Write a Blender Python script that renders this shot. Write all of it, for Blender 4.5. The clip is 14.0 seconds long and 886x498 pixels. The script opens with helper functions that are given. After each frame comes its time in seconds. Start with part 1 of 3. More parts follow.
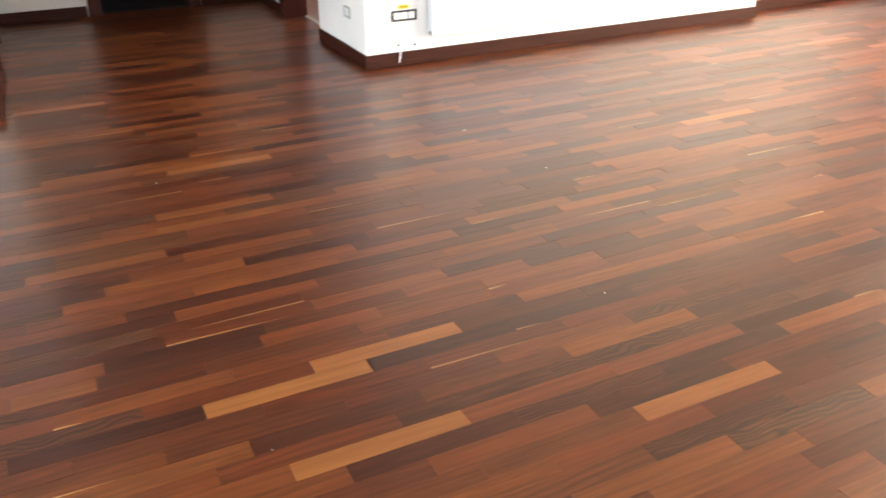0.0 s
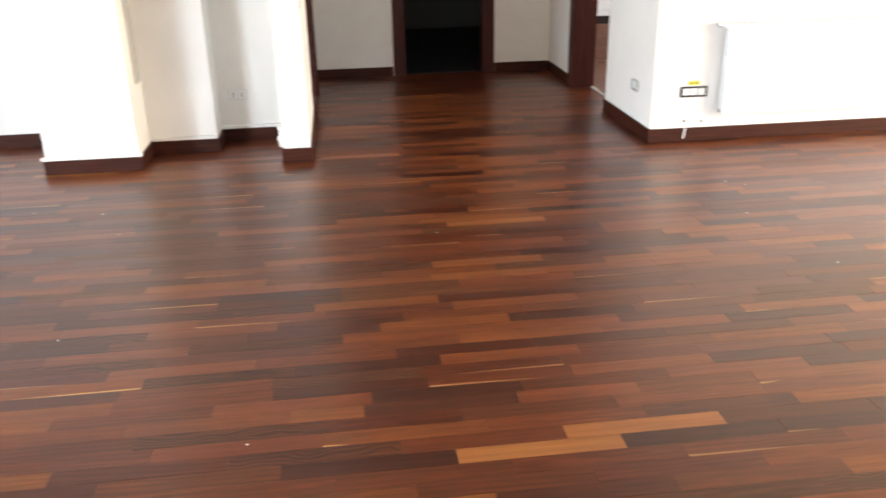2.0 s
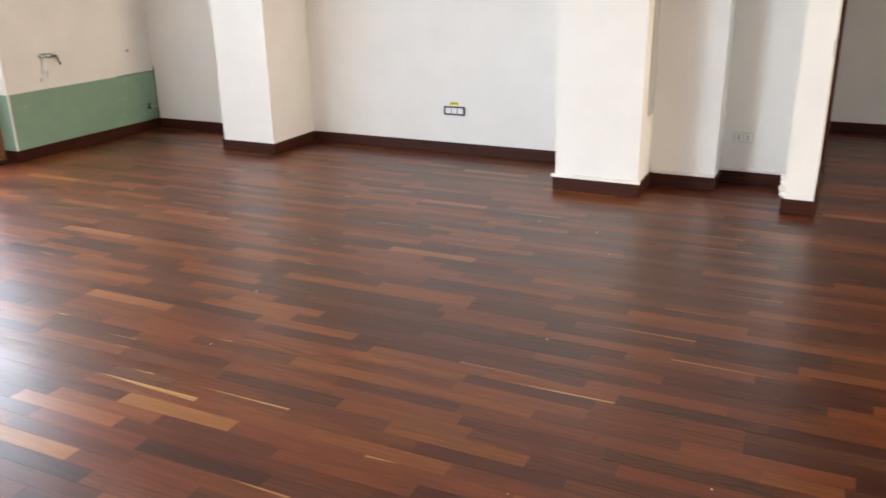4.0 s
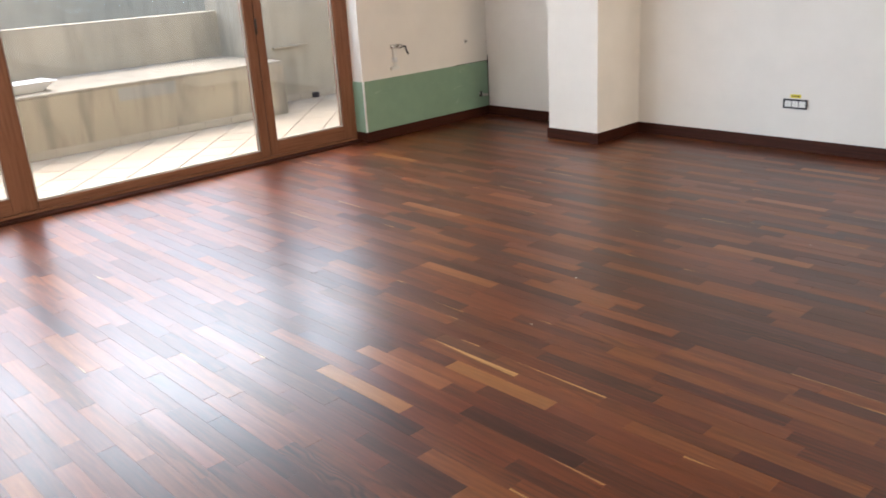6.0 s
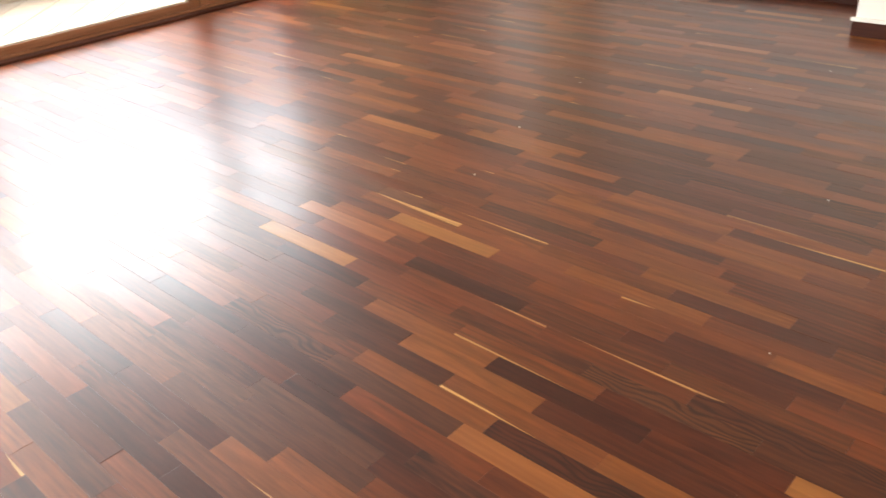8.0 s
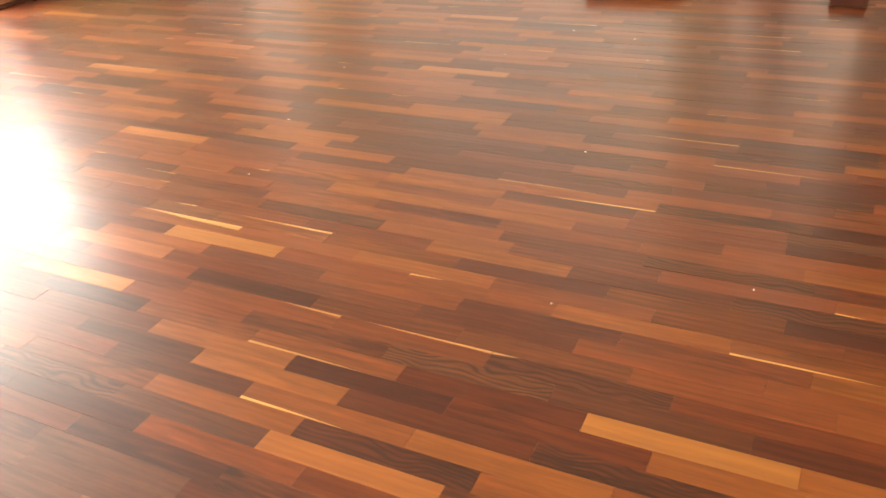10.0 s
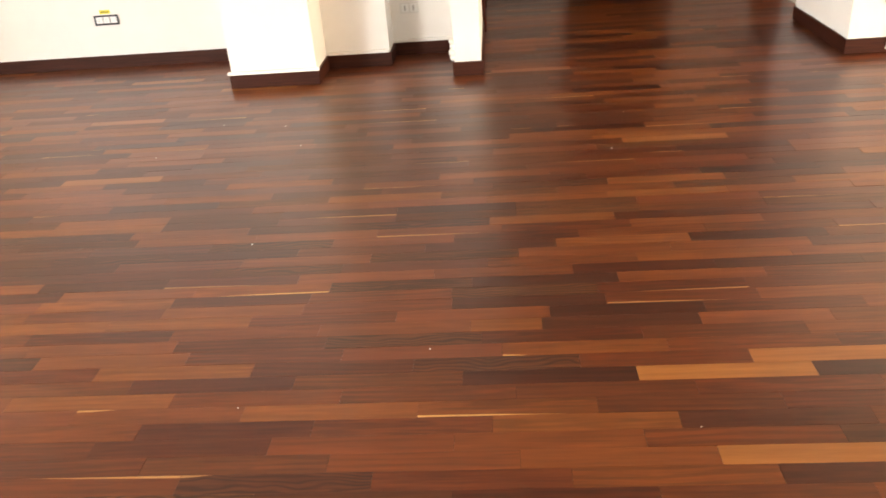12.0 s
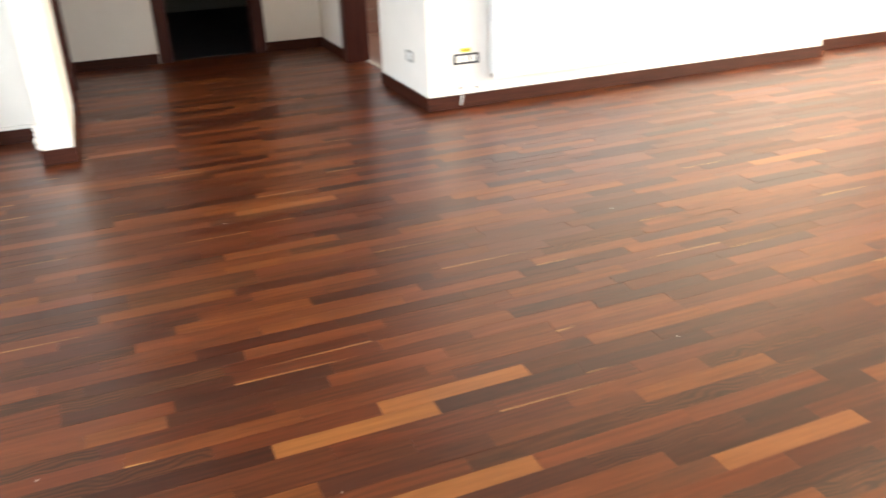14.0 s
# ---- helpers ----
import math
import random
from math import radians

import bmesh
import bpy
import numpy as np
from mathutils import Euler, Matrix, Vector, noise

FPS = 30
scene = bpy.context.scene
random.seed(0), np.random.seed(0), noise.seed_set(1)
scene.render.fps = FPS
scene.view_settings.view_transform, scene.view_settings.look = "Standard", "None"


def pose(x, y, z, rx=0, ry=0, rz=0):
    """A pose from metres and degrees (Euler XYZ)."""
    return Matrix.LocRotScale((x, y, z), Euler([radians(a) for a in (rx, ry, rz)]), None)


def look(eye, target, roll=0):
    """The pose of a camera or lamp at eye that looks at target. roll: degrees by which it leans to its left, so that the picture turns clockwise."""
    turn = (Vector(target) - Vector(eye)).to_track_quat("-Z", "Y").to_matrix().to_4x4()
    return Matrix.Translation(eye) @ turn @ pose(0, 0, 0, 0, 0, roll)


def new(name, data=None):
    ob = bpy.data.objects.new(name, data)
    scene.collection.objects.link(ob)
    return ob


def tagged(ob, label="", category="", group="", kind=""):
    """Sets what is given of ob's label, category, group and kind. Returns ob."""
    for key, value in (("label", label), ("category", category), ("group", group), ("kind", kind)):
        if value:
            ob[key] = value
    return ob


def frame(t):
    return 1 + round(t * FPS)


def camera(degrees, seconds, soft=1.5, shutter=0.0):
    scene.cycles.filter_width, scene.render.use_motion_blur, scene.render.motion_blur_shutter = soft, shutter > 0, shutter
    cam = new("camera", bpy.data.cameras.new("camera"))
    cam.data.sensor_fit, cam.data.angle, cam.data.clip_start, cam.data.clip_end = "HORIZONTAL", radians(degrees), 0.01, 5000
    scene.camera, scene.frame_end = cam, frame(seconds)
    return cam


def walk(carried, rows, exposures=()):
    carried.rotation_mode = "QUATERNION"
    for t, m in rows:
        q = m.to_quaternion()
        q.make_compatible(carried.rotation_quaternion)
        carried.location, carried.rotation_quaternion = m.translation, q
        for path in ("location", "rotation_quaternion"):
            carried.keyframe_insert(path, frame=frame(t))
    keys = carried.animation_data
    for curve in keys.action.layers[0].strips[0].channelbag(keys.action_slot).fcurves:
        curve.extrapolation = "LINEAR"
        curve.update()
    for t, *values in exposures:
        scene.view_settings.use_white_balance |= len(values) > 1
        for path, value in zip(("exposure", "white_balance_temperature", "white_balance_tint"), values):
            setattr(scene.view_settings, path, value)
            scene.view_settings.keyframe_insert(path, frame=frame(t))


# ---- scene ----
import functools

cam = camera(56.3, 14.0, 1.6, 0.4)
PATH = [
    (0, (0.155, -0.715, 1.479), (0.93, 0.883, 0.559), -0.6),
    (0.5, (0.103, -0.721, 1.478), (0.731, 0.948, 0.572), -0.0),
    (1, (0.104, -0.698, 1.47), (0.626, 1.026, 0.602), -0.2),
    (1.5, (0.101, -0.712, 1.48), (0.505, 1.076, 0.679), -0.6),
    (2, (0.093, -0.715, 1.479), (0.313, 1.119, 0.715), -1.2),
    (2.5, (0.054, -0.744, 1.493), (-0.033, 1.116, 0.762), -1.5),
    (3, (0.005, -0.751, 1.484), (-0.362, 1.088, 0.789), -1.2),
    (3.5, (-0.029, -0.77, 1.476), (-0.661, 1.003, 0.8), -0.9),
    (4, (-0.069, -0.783, 1.493), (-0.883, 0.919, 0.828), -0.9),
    (4.2, (-0.074, -0.788, 1.493), (-0.948, 0.886, 0.834), -1.2),
    (6.3, (-0.146, -0.849, 1.49), (-1.565, 0.382, 0.803), -3.5),
    (6.5, (-0.149, -0.849, 1.491), (-1.571, 0.361, 0.775), -3.6),
    (7, (-0.153, -0.846, 1.477), (-1.533, 0.329, 0.632), -3.7),
    (7.2, (-0.153, -0.842, 1.464), (-1.508, 0.324, 0.568), -3.8),
    (9.3, (-0.099, -0.776, 1.466), (-1.019, 0.657, 0.416), -4.8),
    (9.5, (-0.097, -0.769, 1.461), (-0.983, 0.684, 0.41), -4.7),
    (10, (-0.09, -0.773, 1.464), (-0.913, 0.722, 0.421), -5.3),
    (10.5, (-0.056, -0.755, 1.472), (-0.703, 0.835, 0.446), -6.0),
    (11, (-0.017, -0.723, 1.467), (-0.412, 0.967, 0.472), -5.6),
    (11.5, (-0.009, -0.722, 1.471), (-0.258, 1.016, 0.513), -5.2),
    (12, (0.0, -0.716, 1.471), (-0.156, 1.049, 0.544), -4.7),
    (12.5, (0.011, -0.707, 1.47), (-0.052, 1.082, 0.579), -4.2),
    (13, (0.028, -0.694, 1.472), (0.085, 1.122, 0.637), -3.7),
    (13.5, (0.055, -0.693, 1.472), (0.383, 1.104, 0.657), -3.1),
    (14, (0.119, -0.678, 1.465), (0.796, 1.013, 0.639), -2.1),
]
EXPOSURES = [(0, 0.80, 6550, 12), (2, 0.75, 6650, 13), (2.5, 0.50, 6550, 13), (3, 0.18, 6650, 14), (4, 0.18, 6750, 15), (6.5, -0.12, 6900, 16), (7, -0.02, 7000, 16),
             (9.5, 1.05, 9300, 19), (10.5, 1.18, 9800, 20), (11, 1.22, 9600, 20), (11.5, 0.85, 8600, 19), (12.5, 0.70, 8100, 17), (13, 0.48, 7500, 15), (13.5, 0.72, 7400, 15), (14, 0.85, 6850, 12)]
walk(cam, [(t, look(eye, target, roll)) for t, eye, target, roll in PATH], EXPOSURES)

SKY, SUN = 0.95, 0.2
LIGHT_TERRACE, LIGHT_LEFT, LIGHT_RIGHT, LIGHT_BEHIND = 130.0, 600.0, 560.0, 70.0
COOL, WARM = (0.70, 0.86, 1.0), (1.0, 0.85, 0.62)
RAD_END = 3.95
PLANK_W, ROW0 = 0.070, 0.0375
TONE_SHARES = (16, 25, 30, 21, 0.7, 7)
# blocks that stand out: start and row, grouped by their wood
LIGHT = [(-1.28, 4), (-0.55, 9), (-3.20, 25), (-2.43, 54), (0.36, 17), (0.70, 18), (0.51, 12), (1.45, 9), (-2.65, 10), (-5.50, 47), (0.58, 44), (-0.06, 63), (-3.84, 42), (-4.16, 35)]
MID = [(-1.62, 3), (-1.90, 8), (-1.72, 5), (-1.67, 7), (-0.37, 8), (-0.49, 12), (-0.06, 14), (-0.53, 19), (-0.63, 21), (-1.53, 19), (-1.21, 23),
       (-2.26, 26), (-1.96, 16), (-1.78, 15), (-1.65, 25), (-2.14, 38), (0.36, 21), (0.38, 25), (0.82, 23), (1.01, 27), (1.10, 6), (1.44, 14),
       (1.98, 19), (1.41, 21), (2.32, 23), (-0.38, 22), (-2.74, -4), (-2.30, 39), (-2.78, 4), (1.33, 42), (0.60, 28),
       (-4.72, 48), (-2.96, 36), (0.82, 51), (0.43, 35), (-1.02, 28)]
DARK = [(-1.78, 4), (-2.12, 3), (-1.39, 8), (-0.66, 10), (-2.06, 19), (-1.93, 40), (0.13, 22), (0.64, 11), (1.34, 10), (0.86, 17), (1.20, 18), (-4.49, 7), (-1.78, 36), (-0.46, 34), (1.83, 41), (1.03, 46), (2.00, 31), (0.10, 21)]
FIGURED = [(-1.22, 5), (-0.63, 7), (-3.32, 17), (-1.19, 30), (-1.30, 2), (-1.12, 27), (-3.60, 11), (-3.40, 9), (-2.95, 6), (-3.05, 14)]
# pale sapwood edges: start, row, side of the block, end at which the strip is widest
SAPS = [(-1.57, 9, -1, -1), (-0.27, 15, -1, -1), (-2.17, 17, 1, 1), (-0.96, 33, 1, 1), (-0.52, 31, -1, -1), (-1.27, 26, -1, -1), (-1.14, 25, -1, 1),
        (-1.37, 11, 1, 1), (1.02, 16, -1, -1), (0.32, 23, -1, -1), (0.30, 24, -1, 1), (1.24, 30, -1, -1), (1.90, 25, 1, 1), (0.10, 40, 1, 1),
        (-0.93, 53, 1, 1), (-0.86, 50, 1, 1), (0.02, 54, 1, 1), (0.72, 47, -1, -1), (-1.98, 54, -1, 1)]
BROAD_SAPS = [(-2.52, 16, 1, 1)]

# ---------- world and light ----------
world = bpy.data.worlds.new("overcast_sky")
scene.world = world
world.use_nodes = True
wn = world.node_tree.nodes
sky = wn.new("ShaderNodeTexSky")
sky.sky_type, sky.sun_disc = "NISHITA", False
sky.sun_elevation, sky.sun_rotation = radians(60), radians(285)
sky.air_density, sky.dust_density = 1.0, 3.0
wn["Background"].inputs["Strength"].default_value = SKY
haze = wn.new("ShaderNodeHueSaturation")
haze.inputs["Saturation"].default_value = 0.95
world.node_tree.links.new(sky.outputs["Color"], haze.inputs["Color"])
world.node_tree.links.new(haze.outputs["Color"], wn["Background"].inputs["Color"])

sun = new("sun", bpy.data.lights.new("sun", "SUN"))
sun.data.energy, sun.data.angle, sun.data.color = SUN, radians(20), (1.0, 0.95, 0.88)
sun.matrix_world = look((-9.7, 2.6, 17.3), (0, 0, 0))


def window_light(name, eye, target, w, h, watts, color=(0.98, 0.99, 1.0)):
    ob = new(name, bpy.data.lights.new(name, "AREA"))
    ob.data.shape, ob.data.size, ob.data.size_y = "RECTANGLE", w, h
    ob.data.energy, ob.data.color = watts, color
    ob.matrix_world = look(eye, target)
    return ob


window_light("daylight_terrace", (-6.13, 1.77, 1.76), (0, 1.77, 1.1), 3.5, 0.96, LIGHT_TERRACE, COOL)
# lamp in an unseen west window, added to brighten the columns and north walls
window_light("daylight_left", (-6.16, -1.65, 1.15), (0, -1.0, 1.0), 2.4, 2.2, LIGHT_LEFT, COOL)
# added lamp that brightens the side room and, through its doorway, the hall
window_light("daylight_side_room", (5.02, 6.3, 1.6), (2.0, 6.3, 1.0), 1.3, 1.1, 85.0)
window_light("daylight_right", (7.75, 1.2, 1.25), (0, 1.2, 1.0), 3.2, 2.3, LIGHT_RIGHT, WARM)
# lamp in an unseen south window, placed for the light it adds
window_light("daylight_behind", (5.0, -3.45, 1.3), (5.0, 4, 1.0), 3.2, 2.2, LIGHT_BEHIND, COOL)


# ---------- materials ----------
class Nodes:
    """A small builder for one node material."""

    def __init__(self, name):
        self.m = bpy.data.materials.new(name)
        self.m.use_nodes = True
        self.t = self.m.node_tree
        self.b = self.t.nodes["Principled BSDF"]

    def node(self, kind, **kw):
        n = self.t.nodes.new(kind)
        for k, v in kw.items():
            n.inputs[k].default_value = v
        return n

    def link(self, a, b):
        self.t.links.new(a, b)

    def coords(self, sx=1, sy=1, sz=1, kind="Object"):
        c = self.node("ShaderNodeTexCoord")
        mp = self.node("ShaderNodeMapping")
        mp.inputs["Scale"].default_value = (sx, sy, sz)
        self.link(c.outputs[kind], mp.inputs["Vector"])
        return mp.outputs["Vector"]

    def world_coords(self, sx=1, sy=1, sz=1):
        g = self.node("ShaderNodeNewGeometry")
        mp = self.node("ShaderNodeMapping")
        mp.inputs["Scale"].default_value = (sx, sy, sz)
        self.link(g.outputs["Position"], mp.inputs["Vector"])
        return mp.outputs["Vector"]

    def noise(self, vec, scale, detail=4, rough=0.6, dist=0.0):
        n = self.node("ShaderNodeTexNoise", Scale=scale, Detail=detail, Roughness=rough, Distortion=dist)
        self.link(vec, n.inputs["Vector"])
        return n.outputs["Fac"]

    def ramp(self, fac, stops):
        r = self.node("ShaderNodeValToRGB")
        e = r.color_ramp.elements
        while len(e) < len(stops):
            e.new(0.5)
        for el, (p, c) in zip(e, stops):
            el.position, el.color = p, (*c, 1)
        self.link(fac, r.inputs["Fac"])
        return r.outputs["Color"]

    def mix(self, fac, a, b, mode="MIX"):
        n = self.node("ShaderNodeMix")
        n.data_type, n.blend_type = "RGBA", mode
        for sock, v in ((n.inputs["Factor"], fac), (n.inputs[6], a), (n.inputs[7], b)):
            if isinstance(v, (int, float)):
                sock.default_value = v
            elif isinstance(v, tuple):
                sock.default_value = (*v, 1)
            else:
                self.link(v, sock)
        return n.outputs[2]

    def span(self, fac, lo, hi, a=0.0, b=1.0):
        n = self.node("ShaderNodeMapRange")
        for k, v in (("From Min", a), ("From Max", b), ("To Min", lo), ("To Max", hi)):
            n.inputs[k].default_value = v
        self.link(fac, n.inputs["Value"])
        return n.outputs["Result"]

    def bump(self, fac, strength, distance=0.002):
        n = self.node("ShaderNodeBump", Strength=strength, Distance=distance)
        self.link(fac, n.inputs["Height"])
        self.link(n.outputs["Normal"], self.b.inputs["Normal"])

    def out(self, color=None, rough=None, metal=None, spec=None):
        for key, v in (("Base Color", color), ("Roughness", rough), ("Metallic", metal), ("Specular IOR Level", spec)):
            if v is None:
                continue
            if isinstance(v, (int, float)):
                self.b.inputs[key].default_value = v
            elif isinstance(v, tuple):
                self.b.inputs[key].default_value = (*v, 1)
            else:
                self.link(v, self.b.inputs[key])
        return self.m


def paint(name, color, rough=0.75, mottle=0.04, bump=0.12, scale=3.0):
    n = Nodes(name)
    v = n.world_coords()
    big = n.noise(v, scale, 3)
    fine = n.noise(v, 160, 2)
    dark = tuple(c * (1 - mottle * 2) for c in color)
    lite = tuple(min(1, c * (1 + mottle)) for c in color)
    n.bump(fine, bump, 0.001)
    return n.out(n.ramp(big, [(0.3, dark), (0.7, lite)]), n.span(big, rough - 0.08, rough + 0.08))


def wood_tone(name, dark, mid, lite, rough, rand, figure=0.45, ringed=0.5, spread=0.32):
    """Varnished hardwood block. rand: 'object' for single blocks, 'island' for the joined rest."""
    n = Nodes(name)
    if rand == "object":
        r = n.node("ShaderNodeObjectInfo").outputs["Random"]
    else:
        r = n.node("ShaderNodeNewGeometry").outputs["Random Per Island"]
    g = n.node("ShaderNodeNewGeometry")
    off = n.node("ShaderNodeCombineXYZ")
    n.link(n.span(r, 0, 40), off.inputs["X"])
    n.link(n.span(r, 0, 93), off.inputs["Z"])
    add = n.node("ShaderNodeVectorMath")
    n.link(g.outputs["Position"], add.inputs[0])
    n.link(off.outputs["Vector"], add.inputs[1])
    st = n.node("ShaderNodeMapping")
    st.inputs["Scale"].default_value = (1.6, 22.0, 1.0)
    n.link(add.outputs["Vector"], st.inputs["Vector"])
    grain = n.noise(st.outputs["Vector"], 4.0, 3, 0.55, 0.1)
    st2 = n.node("ShaderNodeMapping")
    st2.inputs["Scale"].default_value = (5.0, 70.0, 1.0)
    n.link(add.outputs["Vector"], st2.inputs["Vector"])
    pore = n.noise(st2.outputs["Vector"], 5.0, 2, 0.5)
    st4 = n.node("ShaderNodeMapping")
    st4.inputs["Scale"].default_value = (0.7, 1.6, 1.0)
    n.link(add.outputs["Vector"], st4.inputs["Vector"])
    cloud = n.noise(st4.outputs["Vector"], 7.0, 3)
    st3 = n.node("ShaderNodeMapping")
    st3.inputs["Scale"].default_value = (2.2, 20.0, 1.0)
    n.link(add.outputs["Vector"], st3.inputs["Vector"])
    fleck = n.noise(st3.outputs["Vector"], 2.6, 1, 0.5, 0.5)
    col = n.ramp(grain, [(0.20, dark), (0.52, mid), (0.86, lite)])
    figured = n.span(n.noise(off.outputs["Vector"], 3.1, 0), 0.0, figure, 0.50, 0.64)
    band = n.node("ShaderNodeMath")
    band.operation = "MULTIPLY"
    n.link(n.span(fleck, 0, 1, 0.46, 0.64), band.inputs[0])
    n.link(figured, band.inputs[1])
    col = n.mix(band.outputs["Value"], col, tuple(c * 0.7 for c in dark))
    if rand == "object":
        rings = n.node("ShaderNodeTexWave", Scale=13.0 if ringed < 0.9 else 20.0, Distortion=9.0 if ringed < 0.9 else 17.0, Detail=1.0)
        rings.inputs["Detail Scale"].default_value = 0.6
        rings.bands_direction = "Y"
        st5 = n.node("ShaderNodeMapping")
        st5.inputs["Scale"].default_value = (0.22 if ringed < 0.9 else 0.5, 1.0, 1.0)
        n.link(add.outputs["Vector"], st5.inputs["Vector"])
        n.link(st5.outputs["Vector"], rings.inputs["Vector"])
        some = n.span(n.noise(off.outputs["Vector"], 5.3, 0), max(0.0, ringed * 1.8 - 0.9), ringed, 0.46, 0.60)
        ring = n.node("ShaderNodeMath")
        ring.operation = "MULTIPLY"
        n.link(n.span(rings.outputs["Fac"], 1, 0, 0.1, 0.6), ring.inputs[0])
        n.link(some, ring.inputs[1])
        col = n.mix(ring.outputs["Value"], col, tuple(c * 0.75 for c in dark))
    col = n.mix(n.span(cloud, 0, 0.5, 0.35, 0.75), col, n.ramp(cloud, [(0.3, dark), (0.7, mid)]))
    hue = n.node("ShaderNodeHueSaturation")
    n.link(col, hue.inputs["Color"])
    st6 = n.node("ShaderNodeMapping")
    st6.inputs["Scale"].default_value = (0.55, 9.0, 1.0)
    n.link(add.outputs["Vector"], st6.inputs["Vector"])
    split = n.node("ShaderNodeMath")
    split.operation = "MULTIPLY"
    n.link(n.span(r, 0.98 - spread, 0.98 + spread), split.inputs[0])
    n.link(n.span(n.noise(st6.outputs["Vector"], 3.0, 2, 0.5, 0.2), 0.84, 1.16, 0.3, 0.7), split.inputs[1])
    n.link(split.outputs["Value"], hue.inputs["Value"])
    n.link(n.span(r, 0.494, 0.508), hue.inputs["Hue"])
    col = n.mix(n.span(pore, 0.0, 0.22, 0.5, 0.75), hue.outputs["Color"], dark)
    n.link(n.span(r, rough - 0.02, rough + 0.06), n.b.inputs["Roughness"])
    n.b.inputs["Coat Weight"].default_value = 0.28
    n.b.inputs["Coat Roughness"].default_value = 0.25
    return n.out(col, spec=0.42)


TONES = [
    ((0.0334, 0.0077, 0.0030), (0.0706, 0.0154, 0.0053), (0.1039, 0.0238, 0.0078)),
    ((0.0510, 0.0111, 0.0036), (0.1060, 0.0228, 0.0063), (0.1550, 0.0354, 0.0099)),
    ((0.0746, 0.0161, 0.0044), (0.1472, 0.0330, 0.0082), (0.2021, 0.0488, 0.0129)),
    ((0.1270, 0.0309, 0.0078), (0.1872, 0.0473, 0.0118), (0.2452, 0.0669, 0.0175)),
    ((0.2342, 0.0744, 0.0202), (0.2869, 0.0947, 0.0262), (0.3453, 0.1205, 0.0350)),
    ((0.0353, 0.0094, 0.0036), (0.1039, 0.0268, 0.0087), (0.1687, 0.0471, 0.0151)),
]
ROUGH = [0.35, 0.35, 0.34, 0.34, 0.34, 0.38]
FIGURE = [0.7, 0.75, 0.7, 0.5, 0.1, 0.8]
RINGED = [0.4, 0.5, 0.5, 0.4, 0.05, 0.95]
SPREAD = [0.30, 0.34, 0.34, 0.16, 0.08, 0.2]
wood_single = [wood_tone("hardwood_block_%s" % k, *TONES[i], ROUGH[i], "object", FIGURE[i], RINGED[i], SPREAD[i]) for i, k in enumerate("abcdef")]
wood_joined = [wood_tone("hardwood_field_%s" % k, *TONES[i], ROUGH[i], "island", FIGURE[i], 0.5, SPREAD[i]) for i, k in enumerate("abcdef")]
sap_edge = wood_tone("pale_sapwood", (0.32, 0.15, 0.05), (0.48, 0.25, 0.09), (0.60, 0.34, 0.14), 0.3, "object", 0.0)


def stained(name, dark, mid, lite, rough, axis="z"):
    n = Nodes(name)
    s = {"x": (1.5, 30, 30), "y": (30, 1.5, 30), "z": (30, 30, 1.5)}[axis]
    v = n.world_coords(*s)
    grain = n.noise(v, 2.0, 6, 0.65, 0.4)
    n.bump(grain, 0.08, 0.001)
    return n.out(n.ramp(grain, [(0.3, dark), (0.5, mid), (0.75, lite)]), n.span(grain, rough - 0.06, rough + 0.08), spec=0.18)


plaster = paint("white_wall_paint", (0.80, 0.768, 0.715), 0.8, 0.02, 0.15)
ceiling_paint = paint("beige_ceiling_paint", (0.46, 0.41, 0.35), 0.85, 0.03)
base_x = stained("baseboard_wood_x", (0.024, 0.0056, 0.0030), (0.044, 0.0105, 0.0050), (0.068, 0.0172, 0.0080), 0.55, "x")
base_y = stained("baseboard_wood_y", (0.024, 0.0056, 0.0030), (0.044, 0.0105, 0.0050), (0.068, 0.0172, 0.0080), 0.55, "y")
casing_z = stained("casing_wood", (0.026, 0.0058, 0.0040), (0.050, 0.0112, 0.0070), (0.076, 0.0180, 0.0105), 0.42, "z")
frame_z = stained("window_wood_upright", (0.150, 0.062, 0.032), (0.210, 0.092, 0.050), (0.260, 0.120, 0.068), 0.42, "z")
frame_y = stained("window_wood_level", (0.150, 0.062, 0.032), (0.210, 0.092, 0.050), (0.260, 0.120, 0.068), 0.42, "y")


def smeared_board():
    """Green board with pale, wiped plaster smears."""
    n = Nodes("green_wallboard")
    v = n.world_coords()
    base = n.ramp(n.noise(v, 4.0, 3), [(0.3, (0.205, 0.325, 0.235)), (0.7, (0.235, 0.365, 0.260))])
    smear = n.noise(n.world_coords(1.0, 1.0, 1.8), 5.5, 5, 0.68, 0.6)
    n.bump(n.noise(v, 150, 2), 0.1, 0.001)
    return n.out(n.mix(n.span(smear, 0.0, 0.40, 0.62, 0.80), base, (0.50, 0.58, 0.50)), 0.8)


green_board = smeared_board()
enamel = paint("white_enamel", (0.72, 0.74, 0.75), 0.28, 0.008, 0.02)
plastic_white = paint("white_plastic", (0.78, 0.78, 0.75), 0.4, 0.02, 0.02)
plastic_grey = paint("grey_plastic", (0.42, 0.41, 0.38), 0.5, 0.03, 0.05)
insert_grey = paint("pale_grey_plastic", (0.70, 0.685, 0.64), 0.5, 0.03, 0.05)
plastic_black = paint("black_plastic", (0.02, 0.02, 0.022), 0.4, 0.05, 0.03)
sticker_yellow = paint("yellow_paper", (0.80, 0.66, 0.03), 0.6, 0.04, 0.03)
ink = paint("grey_ink", (0.12, 0.11, 0.03), 0.7, 0.02, 0.0)
groove = paint("dark_joint_filler", (0.018, 0.009, 0.006), 0.8, 0.1, 0.0)
